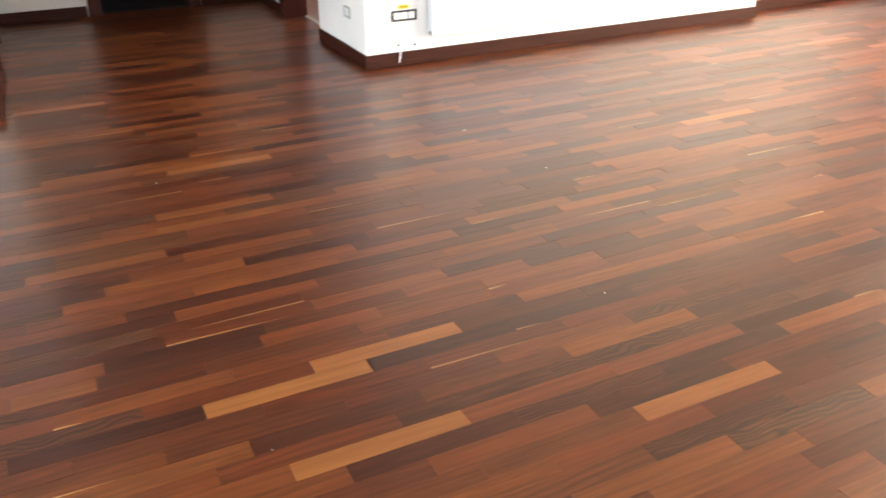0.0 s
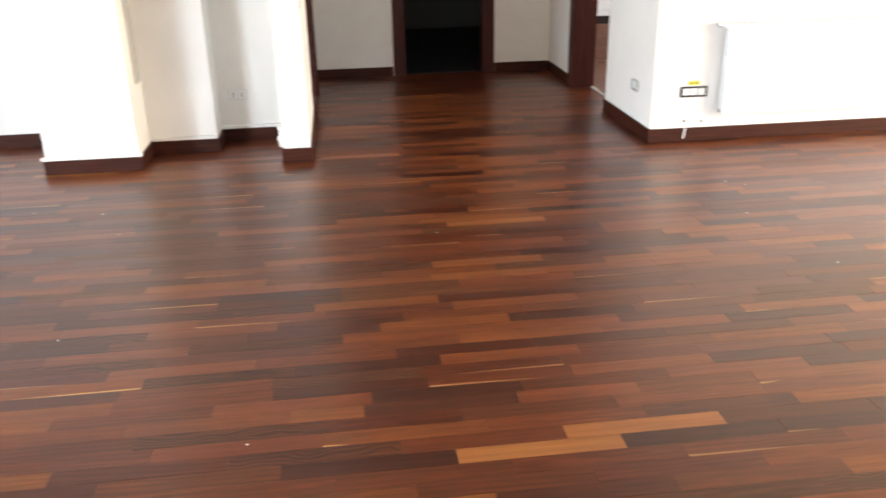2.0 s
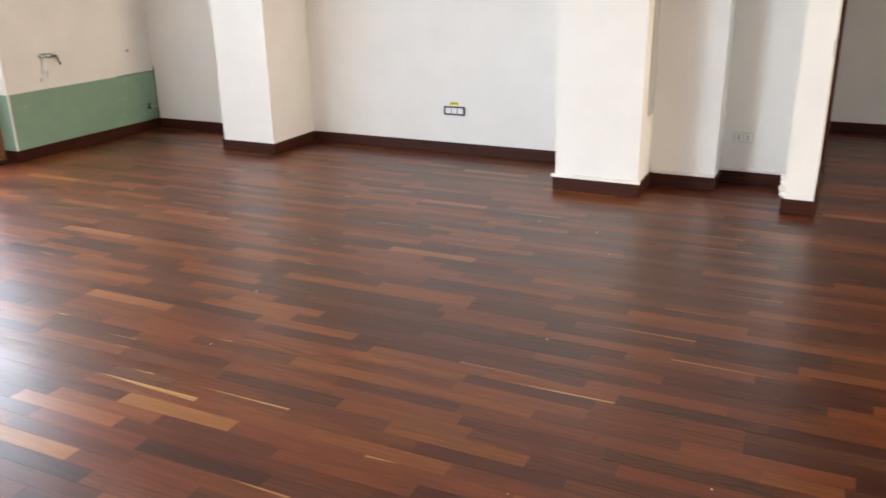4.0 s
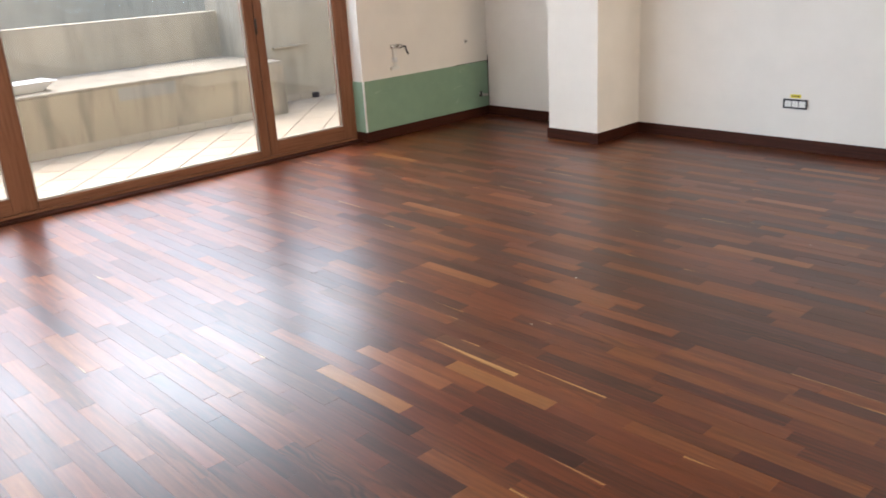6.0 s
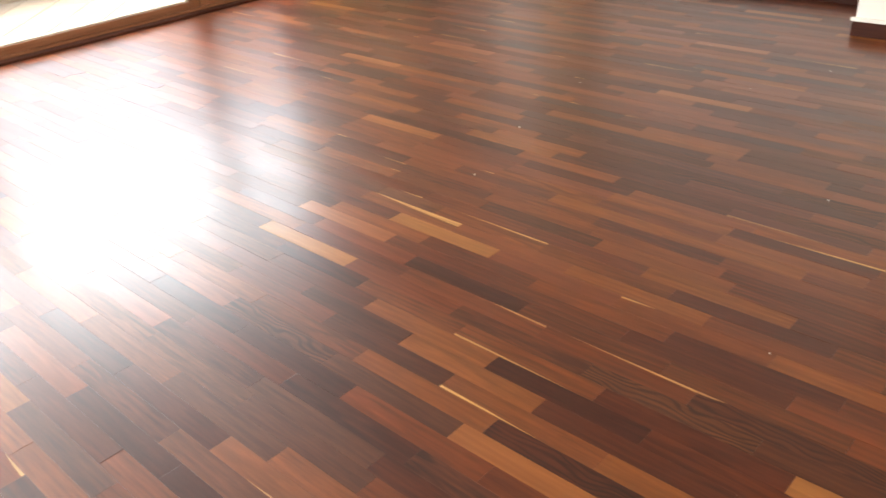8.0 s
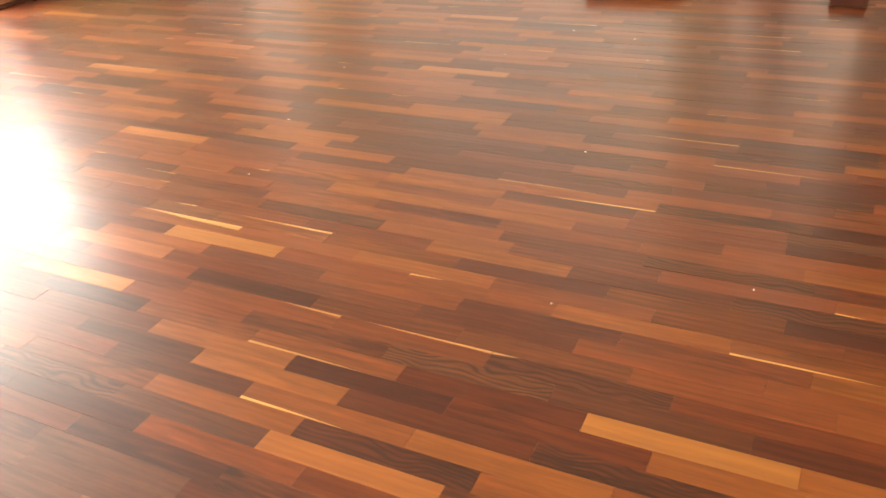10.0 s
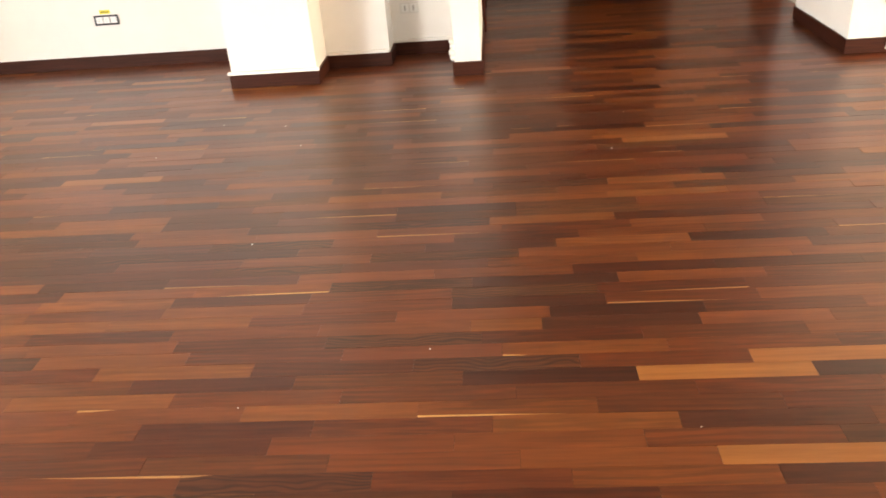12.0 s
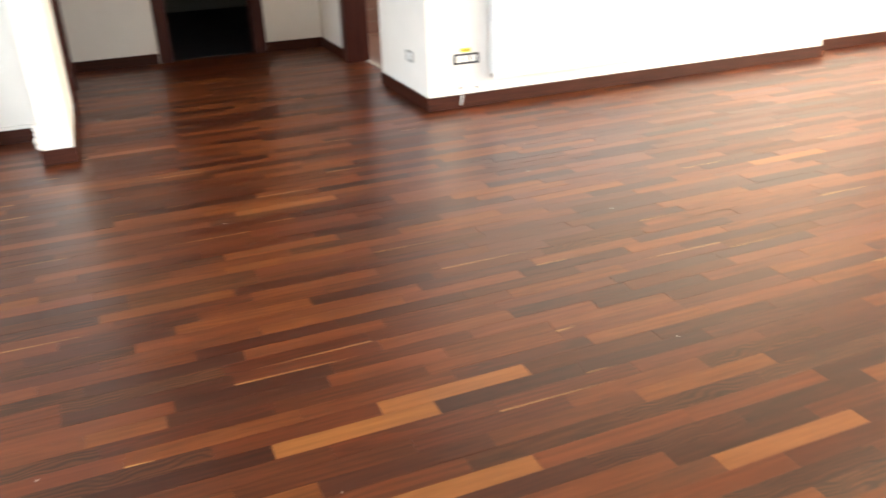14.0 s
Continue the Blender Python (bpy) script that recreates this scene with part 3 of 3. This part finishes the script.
# ---------- kitchen corner ----------
gb = holder("wallboard_panel", (XG, 4.39, BASE), "green moisture-proof wallboard strip, unplastered", "wall panel", kind="structure")
under(gb, part("sheet", box(XG + 0.0005, XG + 0.010, 3.612, YN - 0.001, BASE + 0.001, 0.530, 0.001), green_board, None))
under(gb, part("return_sheet", box(-6.028, XG + 0.0095, 3.595, 3.6045, BASE + 0.001, 0.530, 0.001), green_board, None))
under(gb, part("corner_bead", box(XG + 0.0045, XG + 0.0125, 3.594, 3.611, BASE + 0.001, 0.531, 0.002), enamel, None, "white plaster corner bead"))
under(gb, part("top_joint", box(XG + 0.0005, XG + 0.004, 4.72, YN - 0.001, 0.5305, 0.535), groove, None, "dark open joint"))
under(gb, part("side_joint", box(XG + 0.010, XG + 0.0125, YN - 0.012, YN - 0.004, BASE + 0.002, 0.58), groove, None, "dark open joint"))

setting("baseboard", box(XG + 0.0005, XG + T, 3.592, 3.6045, 0.001, BASE - 0.001, 0.002), base_y, "short end piece of dark wooden baseboard", "baseboard")
setting("baseboard", box(-6.028, XG, 3.592, 3.6045, 0.004, BASE, 0.002), base_x, "dark reddish-brown wooden baseboard along a white wall", "baseboard")

tap = holder("wall_pipe_stub", (XG, 3.96, 0.70), "capped metal pipe stub with a black lever on the kitchen wall", "pipe")
X = XG + 0.001
under(tap, part("pipe", rod((X + 0.03, 3.925, 0.795), (X + 0.03, 3.995, 0.795), 0.014), chrome, None, "threaded metal pipe", True))
under(tap, part("joint", rod((X + 0.03, 3.985, 0.795), (X + 0.03, 4.045, 0.788), 0.021), chrome, None, "pale metal coupling", True))
under(tap, part("wall_flange", rod((X, 3.96, 0.795), (X + 0.03, 3.96, 0.795), 0.018), chrome, None, "", True))
under(tap, part("lever", tube([(X + 0.03, 4.045, 0.788), (X + 0.05, 4.075, 0.785), (X + 0.055, 4.085, 0.745), (X + 0.055, 4.10, 0.715)], 0.008), plastic_black, None, "black bent lever", True))
under(tap, part("hose", rod((X + 0.02, 3.968, 0.775), (X + 0.02, 3.968, 0.62), 0.018), plastic_white, None, "white plastic tube", True))
under(tap, part("bracket", box(X, X + 0.03, 3.925, 4.012, 0.594, 0.624, 0.004), plastic_white, None, "white plastic bracket"))
under(tap, part("collar", rod((X + 0.02, 3.968, 0.66), (X + 0.02, 3.968, 0.70), 0.024), enamel, None, "", True))

valve = holder("stop_valve", (XG, 5.05, 0.22), "small chrome stop valve with a dark lever", "valve")
X2 = XG + 0.0102
under(valve, part("rosette", rod((X2, 5.05, 0.215), (X2 + 0.008, 5.05, 0.215), 0.025), chrome, None, "", True))
under(valve, part("body", rod((X2 + 0.008, 5.05, 0.215), (X2 + 0.07, 5.05, 0.215), 0.012), chrome, None, "", True))
under(valve, part("lever", box(X2 + 0.03, X2 + 0.045, 5.01, 5.026, 0.20, 0.255, 0.003), plastic_black, None, "dark lever"))
under(valve, part("outlet", rod((X2 + 0.055, 5.05, 0.215), (X2 + 0.055, 5.09, 0.21), 0.013), chrome, None, "", True))

plug = holder("wall_plug", (XG, 4.88, 0.745), "small grey pipe end in the kitchen wall", "pipe")
under(plug, part("pipe_end", rod((XG, 4.88, 0.745), (XG + 0.015, 4.88, 0.745), 0.011), plastic_grey, None, "", True))
under(plug, part("ring", rod((XG, 4.88, 0.745), (XG + 0.004, 4.88, 0.745), 0.020), plastic_white, None, "", True))


# ---------- electrical boxes ----------
def socket_frame(at, turn, label, modules=3, w=0.178, h=0.070, sticker=True, frame_mat=plastic_black, dark_last=True):
    """Bare mounting frame with its modules, facing -y before the turn."""
    s = holder("power_socket", at, label, "socket", "wall sockets")
    s.rotation_euler = (0, 0, radians(turn))
    f = bmesh.new()
    t = 0.011
    add_box(f, -w / 2, w / 2, -0.012, 0, h / 2 - t, h / 2, 0.002)
    add_box(f, -w / 2, w / 2, -0.012, 0, -h / 2, -h / 2 + t, 0.002)
    add_box(f, -w / 2, -w / 2 + t, -0.012, 0, -h / 2 + t, h / 2 - t)
    add_box(f, w / 2 - t, w / 2, -0.012, 0, -h / 2 + t, h / 2 - t)
    part("mounting_frame", f, frame_mat, s, "black plastic mounting frame" if frame_mat == plastic_black else "")
    part("backing", box(-w / 2 + t, w / 2 - t, -0.004, -0.0005, -h / 2 + t, h / 2 - t), frame_mat, s)
    inner = w - 2 * t
    mw = inner / modules
    for i in range(modules):
        x = -inner / 2 + mw * (i + 0.5)
        m = part("module", box(x - mw / 2 + 0.003, x + mw / 2 - 0.003, -0.010, -0.004, -h / 2 + t + 0.002, h / 2 - t - 0.002, 0.002), plastic_white, s, "pale plastic module")
        if i < modules - 1 or not dark_last:
            holes = bmesh.new()
            for dz in (-0.010, 0, 0.010):
                add_rod(holes, (x, -0.0105, dz), (x, -0.0098, dz), 0.0032, 10)
            part("contact_holes", holes, plastic_grey, m)
        else:
            part("rocker_edge", box(x - mw / 2 - 0.002, x - mw / 2 + 0.003, -0.0115, -0.004, -h / 2 + t, h / 2 - t), frame_mat, s)
    if sticker:
        st = part("sticker", box(-0.042, 0.036, -0.0015, -0.0003, h / 2 + 0.008, h / 2 + 0.034, 0), sticker_yellow, s, "yellow paper sticker")
        wr = bmesh.new()
        for k in range(5):
            add_box(wr, -0.030 + k * 0.012, -0.022 + k * 0.012, -0.0019, -0.0015, h / 2 + 0.015, h / 2 + 0.026)
        part("marking", wr, ink, st)
    return s


socket_frame((2.382, YC - 0.0005, 0.329), 0, "black-framed wall socket under a yellow sticker beside the radiator")
socket_frame((-2.795, YN - 0.0005, 0.345), 0, "black-framed wall socket under a yellow sticker on the long wall")
socket_frame((2.105 - 0.0005, 4.755, 0.321), -90, "bare grey socket frame on the hall corner", 2, 0.115, 0.075, False, plastic_grey, False)

socket_frame((2.312, YC - 0.0005, 0.984), 0, "bare black-framed wall switch beside the radiator", 1, 0.105, 0.084, False, plastic_black, False)

hs = holder("wall_switch", (0.485, 7.17, 0.985), "small black wall switch beside the hall doorway", "switch")
under(hs, part("plate", box(0.447, 0.523, 7.161, 7.1695, 0.948, 1.022, 0.002), plastic_black, None))
under(hs, part("rocker", box(0.462, 0.508, 7.157, 7.161, 0.960, 1.010, 0.002), rubber, None))


def round_sockets():
    s = holder("power_socket", (-0.605, 5.04, 0.322), "pair of bare grey sockets in the wall recess", "socket", "wall sockets")
    part("plate", box(-0.065, 0.065, -0.004, -0.0005, -0.038, 0.036, 0.002), insert_grey, s, "pale worn mounting plate")
    for x in (-0.028, 0.030):
        p = part("insert", box(x - 0.024, x + 0.024, -0.012, -0.004, -0.027, 0.027, 0.004), plastic_white, s, "pale plastic socket insert")
        h = bmesh.new()
        for dz in (-0.012, 0.0, 0.012):
            add_rod(h, (x, -0.0125, dz), (x, -0.0118, dz), 0.0068, 10)
        part("contact_holes", h, plastic_grey, p)


round_sockets()

# grey flush cover strip on the side of the middle column
cs = holder("cover_strip", (-1.165, 4.68, 0.50), "flat grey cover strip on the column side", "cover strip")
under(cs, part("strip", box(-1.1648, -1.153, 4.60, 4.74, 0.50, H - 0.02, 0.002), plastic_grey, None))

# lock keeper on the wing wall's edge and broken plaster near its foot
kp = holder("lock_keeper", (-0.118, YC, 0.98), "small metal keeper on the wing wall edge", "keeper")
under(kp, part("plate", box(-0.122, -0.1155, YC - 0.003, YC + 0.03, 0.93, 1.03, 0.001), chrome, None))
for k, (z, d, s) in enumerate(((0.115, 0.020, 0.020), (0.150, 0.026, 0.024), (0.185, 0.018, 0.018), (0.215, 0.022, 0.020))):
    chip = holder("plaster_lump", (-0.285 - d / 2, YC + 0.012, z), "rough broken plaster lump on the wing wall edge", "plaster", "plaster lumps")
    b = bmesh.new()
    bmesh.ops.create_icosphere(b, subdivisions=2, radius=s)
    for v in b.verts:
        v.co *= 1 + 0.35 * noise.noise(v.co * 60 + Vector((k * 7, 0, 0)))
        v.co.x = max(v.co.x, -0.02)
    part("lump", b, plaster, chip)


# low tiled ledge in the side room
lg = holder("tiled_ledge", (3.2, 7.6, 0.0), "low brown tiled plinth with a white panel above it", "ledge")
under(lg, part("apron", box(2.42, 4.88, 7.56, 8.38, 0.005, 0.36), grout, None))
under(lg, part("joint", box(2.42, 4.88, 7.555, 8.38, 0.3605, 0.44), groove, None, "dark shadow joint"))
under(lg, part("rail", box(2.42, 4.88, 7.53, 8.38, 0.4405, 0.50, 0.006), enamel, None, "white lower rail"))
under(lg, part("panel", box(2.45, 4.88, 7.545, 8.38, 0.5005, 1.60, 0.004), enamel, None, "tall white panel"))
for k in range(10):
    for m in range(3):
        under(lg, part("tile", box(2.423 + k * 0.245, 2.664 + k * 0.245, 7.552, 7.5598, 0.006 + m * 0.119, 0.121 + m * 0.119, 0.002), terracotta, None))


# ---------- radiator ----------
def radiator():
    x0, x1, y0, y1, z0, z1 = 2.552, RAD_END, 4.352, 4.420, 0.185, 0.765
    r = holder("radiator", ((x0 + x1) / 2, YC, z0), "long white enamelled steel panel radiator on the wall", "radiator")
    under(r, part("front_panel", box(x0, x1, y0, y0 + 0.014, z0, z1, 0.005), enamel, None))
    under(r, part("rear_panel", box(x0 + 0.01, x1 - 0.01, y1 - 0.012, y1, z0 + 0.01, z1 - 0.01, 0.004), enamel, None))
    for a, b in ((x0, x0 + 0.004), (x1 - 0.004, x1)):
        under(r, part("side_cover", box(a, b, y0 + 0.014, y1 - 0.012, z0 + 0.01, z1 - 0.008, 0.001), enamel, None))
    g = bmesh.new()
    add_box(g, x0 + 0.004, x1 - 0.004, y0 + 0.014, y0 + 0.019, z1 - 0.012, z1 - 0.002)
    add_box(g, x0 + 0.004, x1 - 0.004, y1 - 0.017, y1 - 0.012, z1 - 0.012, z1 - 0.002)
    n = int((x1 - x0) / 0.03)
    for i in range(n):
        x = x0 + 0.01 + (x1 - x0 - 0.02) * i / n
        add_box(g, x, x + 0.016, y0 + 0.019, y1 - 0.017, z1 - 0.008, z1 - 0.004)
    under(r, part("top_grille", g, enamel, None))
    # plain grey core; its colour stands in for the shade between the fins
    under(r, part("convector", box(x0 + 0.012, x1 - 0.012, y0 + 0.022, y1 - 0.02, z0 + 0.03, z1 - 0.03), plastic_grey, None, "convector fins, their shade put in as dull grey"))
    for x in (x0 + 0.25, x1 - 0.25):
        under(r, part("bracket", box(x, x + 0.03, y1, YC, z0 + 0.08, z1 - 0.08), enamel, None))
    under(r, part("valve", rod((x0 - 0.055, y0 + 0.035, z1 - 0.012), (x0, y0 + 0.035, z1 - 0.012), 0.013), chrome, None, "chrome radiator valve", True))
    under(r, part("valve_head", rod((x0 - 0.020, y0 + 0.035, z1 - 0.012), (x0 - 0.020, y0 - 0.028, z1 - 0.012), 0.020), plastic_white, None, "cream plastic valve head", True))
    under(r, part("valve_pipe", rod((x0 - 0.048, y0 + 0.035, z1 - 0.012), (x0 - 0.048, YC, z1 - 0.012), 0.010), chrome, None, "", True))
    under(r, part("bottom_plug", rod((x0 - 0.012, y0 + 0.03, z0 + 0.022), (x0, y0 + 0.03, z0 + 0.022), 0.014), chrome, None, "chrome plug", True))


radiator()

# white cable stub hanging over the baseboard, two old screw holes
cable = holder("cable_stub", (2.335, YC - T, 0.05), "short white cable end hanging over the baseboard", "cable")
under(cable, part("cable", tube([(2.345, YC - 0.004, 0.108), (2.342, YC - T - 0.006, 0.092), (2.336, YC - T - 0.007, 0.055), (2.330, YC - T - 0.006, 0.022)], 0.0055), plastic_white, None, "", True))
for x, z in ((2.335, 0.135), (2.455, 0.128)):
    sc = holder("wall_plug", (x, YC, z), "small grey screw plug in the white wall", "wall plug", "screw plugs")
    under(sc, part("plug_face", rod((x, YC - 0.003, z), (x, YC, z), 0.009, 10), steel_dark, None))

# specks of plaster left on the floor
rng = random.Random(5)
for k in range(20):
    x, y = rng.uniform(-2.6, 2.4), rng.uniform(0.6, 3.9)
    b = bmesh.new()
    bmesh.ops.create_icosphere(b, subdivisions=1, radius=rng.uniform(0.0022, 0.0045))
    for v in b.verts:
        v.co.z = max(v.co.z * 0.6, -0.001)
    ob = finish("plaster_crumb", b, plastic_white)
    ob.location = (x, y, 0.0025)
    tagged(ob, "tiny white plaster crumb lying on the parquet", "debris", "plaster crumbs")

# ---------- terrace tiles, skirting tiles ----------
terrace = bpy.data.objects["terrace_floor"]


def shared_tile(name, sx, sy, sz, bev, material):
    bm = box(-sx / 2, sx / 2, -sy / 2, sy / 2, 0, sz)
    up = [e for e in bm.edges if all(v.co.z > sz / 2 for v in e.verts)]
    bmesh.ops.bevel(bm, geom=up, offset=bev, segments=1, affect="EDGES")
    me = bpy.data.meshes.new(name)
    bmesh.ops.recalc_face_normals(bm, faces=bm.faces)
    bm.to_mesh(me)
    bm.free()
    me.materials.append(material)
    return me


TS = 0.33
tile_mesh = shared_tile("terrace_tile", TS - 0.010, TS - 0.010, 0.008, 0.0015, terrace_tile_mat)
diag = TS * math.sqrt(0.5)
for i in range(24):
    for j in range(48):
        if (i + j) % 2:
            continue
        x, y = -6.25 - i * diag, -3.6 + j * diag
        if x < (-8.32 if y < 4.25 else -9.0) or y > 6.7:
            continue
        o = new("tile", tile_mesh)
        o.location, o.rotation_euler = (x, y, ZT - 0.007), (0, 0, radians(45))
        o.parent = terrace
skirt_mesh = shared_tile("skirting_tile", 0.30, 0.075, 0.010, 0.0015, terrace_tile_mat)
for x, ya, n in ((-8.0998, -0.9, 16), (-8.7998, 4.41, 8)):
    for j in range(n):
        o = new("skirting_tile", skirt_mesh)
        o.matrix_world = Matrix.Translation((x, ya + j * 0.304, ZT + 0.040)) @ Matrix.Rotation(radians(90), 4, "Z") @ Matrix.Rotation(radians(90), 4, "X")
        o.parent = terrace

# ---------- parquet ----------
PL, PW = 0.50, PLANK_W
slab = setting("floor", box(-6.05, X_RIGHT + 0.2, Y_BACK - 0.2, 10.5, -0.10, -0.0016), groove, "glossy dark reddish-brown hardwood block parquet", "floor")


def plank_geometry(side=0, end=1, reach=0.36, wide=0.008):
    """A block with eased upper edges; side: a pale wedge of sapwood along one long edge, widest at one end."""
    a, b, e, d = PL / 2 - 0.0003, PW / 2 - 0.0002, 0.0009, 0.00016
    top = [(-a + e, -b + e, 0), (a - e, -b + e, 0), (a - e, b - e, 0), (-a + e, b - e, 0)]
    low = [(-a, -b, -d), (a, -b, -d), (a, b, -d), (-a, b, -d)]
    foot = [(x, y, -0.0018) for x, y, _ in low]
    vs = top + low + foot
    fs = [(0, 1, 2, 3)]
    for i in range(4):
        j = (i + 1) % 4
        fs.append((i + 4, j + 4, j, i))
        fs.append((i + 8, j + 8, j + 4, i + 4))
    idx = [0] * len(fs)
    if side:
        vs += [(a - e, b - e - wide, 0), (a - e - reach * 0.45, b - e - wide * 0.72, 0), (a - e - reach, b - e, 0)]
        fs[0] = (0, 1, 12, 13, 14, 3)
        fs.append((12, 2, 14, 13))
        idx.append(1)
        vs = [(x * end, y * side, z) for x, y, z in vs]
        if end * side < 0:
            fs = [q[::-1] for q in fs]
    return vs, fs, idx


def plank_mesh(tone, *sap):
    vs, fs, idx = plank_geometry(*sap)
    me = bpy.data.meshes.new("parquet_block")
    me.from_pydata(vs, [], fs)
    me.materials.append(wood_single[tone])
    me.materials.append(sap_edge)
    me.polygons.foreach_set("material_index", idx)
    me.update()
    return me


@functools.cache
def shared_plank(tone, sap):
    return plank_mesh(tone, *sap)


rng = random.Random(11)
marks = {}
for group, tone in ((LIGHT, 4), (MID, 3), (DARK, 0), (FIGURED, 5)):
    for x0, row in group:
        marks.setdefault(row, []).append((x0, tone, ()))
for x0, row, side, end in SAPS:
    marks.setdefault(row, []).append((x0, 2, (side, end, 0.42, 0.0085)))
for x0, row, side, end in BROAD_SAPS:
    marks.setdefault(row, []).append((x0, 2, (side, end, 0.49, 0.026)))


def row_blocks(known):
    """Start, length, wood and sap edge of each block of a row; None where chance decides."""
    fixed = []
    for k in sorted(known):
        gap = k[0] - fixed[-1][0] - PL if fixed else 1.0
        if gap >= 0.2 or abs(gap) <= 0.05:
            fixed.append(k)
    if not fixed:
        fixed = [(-2.0 + rng.uniform(0, PL), None, ())]
    out = []
    x = fixed[0][0]
    while x > -6.6:
        x -= PL
        out.append((x, PL, None, ()))
    for i, (fx, tone, sap) in enumerate(fixed):
        end = fixed[i + 1][0] if i + 1 < len(fixed) else X_RIGHT + 0.2
        gap = end - fx - PL
        if abs(gap) <= 0.05:
            out.append((fx, PL + gap, tone, sap))
            continue
        out.append((fx, PL, tone, sap))
        n = math.ceil(gap / 0.58) if i + 1 < len(fixed) else 0
        out += [(fx + PL + gap * j / n, gap / n, None, ()) for j in range(n)]
        if i + 1 == len(fixed):
            out += [(fx + PL * (j + 1), PL, None, ()) for j in range(math.ceil(gap / PL))]
    return out


fv, ff, fi = [], [], []
row_a, row_b = math.floor((Y_BACK - 0.1 - ROW0) / PW), math.floor((10.3 - ROW0) / PW)
for row in range(row_a, row_b + 1):
    yc = ROW0 + (row + 0.5) * PW
    for x, length, tone, sap in row_blocks(marks.get(row, [])):
        if tone is None:
            tone = rng.choices(range(6), TONE_SHARES)[0]
            if rng.random() < 0.06:
                sap = (rng.choice((-1, 1)), rng.choice((-1, 1)), rng.choice((0.08, 0.12, 0.2, 0.34)), rng.choice((0.004, 0.006, 0.009)))
        s = (length - 0.0001) / PL
        xc = x + length / 2
        tilt = (rng.gauss(0, 0.0022), rng.gauss(0, 0.0009))
        lift = rng.uniform(-0.00015, 0.00015)
        if -2.35 < x < 1.95 and 0.24 < yc < 2.36:
            o = new("parquet_block", shared_plank(tone, sap))
            o.location, o.rotation_euler, o.scale = (xc, yc, lift), (tilt[0], tilt[1], 0), (s, 1, 1)
            o.parent = slab
        elif x + length > -6.0:
            base = len(fv)
            vs, fs, ix = plank_geometry(*sap)
            fv.extend((max(px * s + xc, -6.04), py + yc, pz + lift + py * tilt[0] - px * tilt[1]) for px, py, pz in vs)
            ff.extend(tuple(i + base for i in q) for q in fs)
            fi.extend(6 if k else tone for k in ix)
field = bpy.data.meshes.new("parquet_field")
field.from_pydata(fv, [], ff)
for m in wood_joined:
    field.materials.append(m)
field.materials.append(sap_edge)
field.polygons.foreach_set("material_index", fi)
field.update()
pf = new("parquet_field", field)
pf.parent = slab
tagged(pf, kind="stuff")
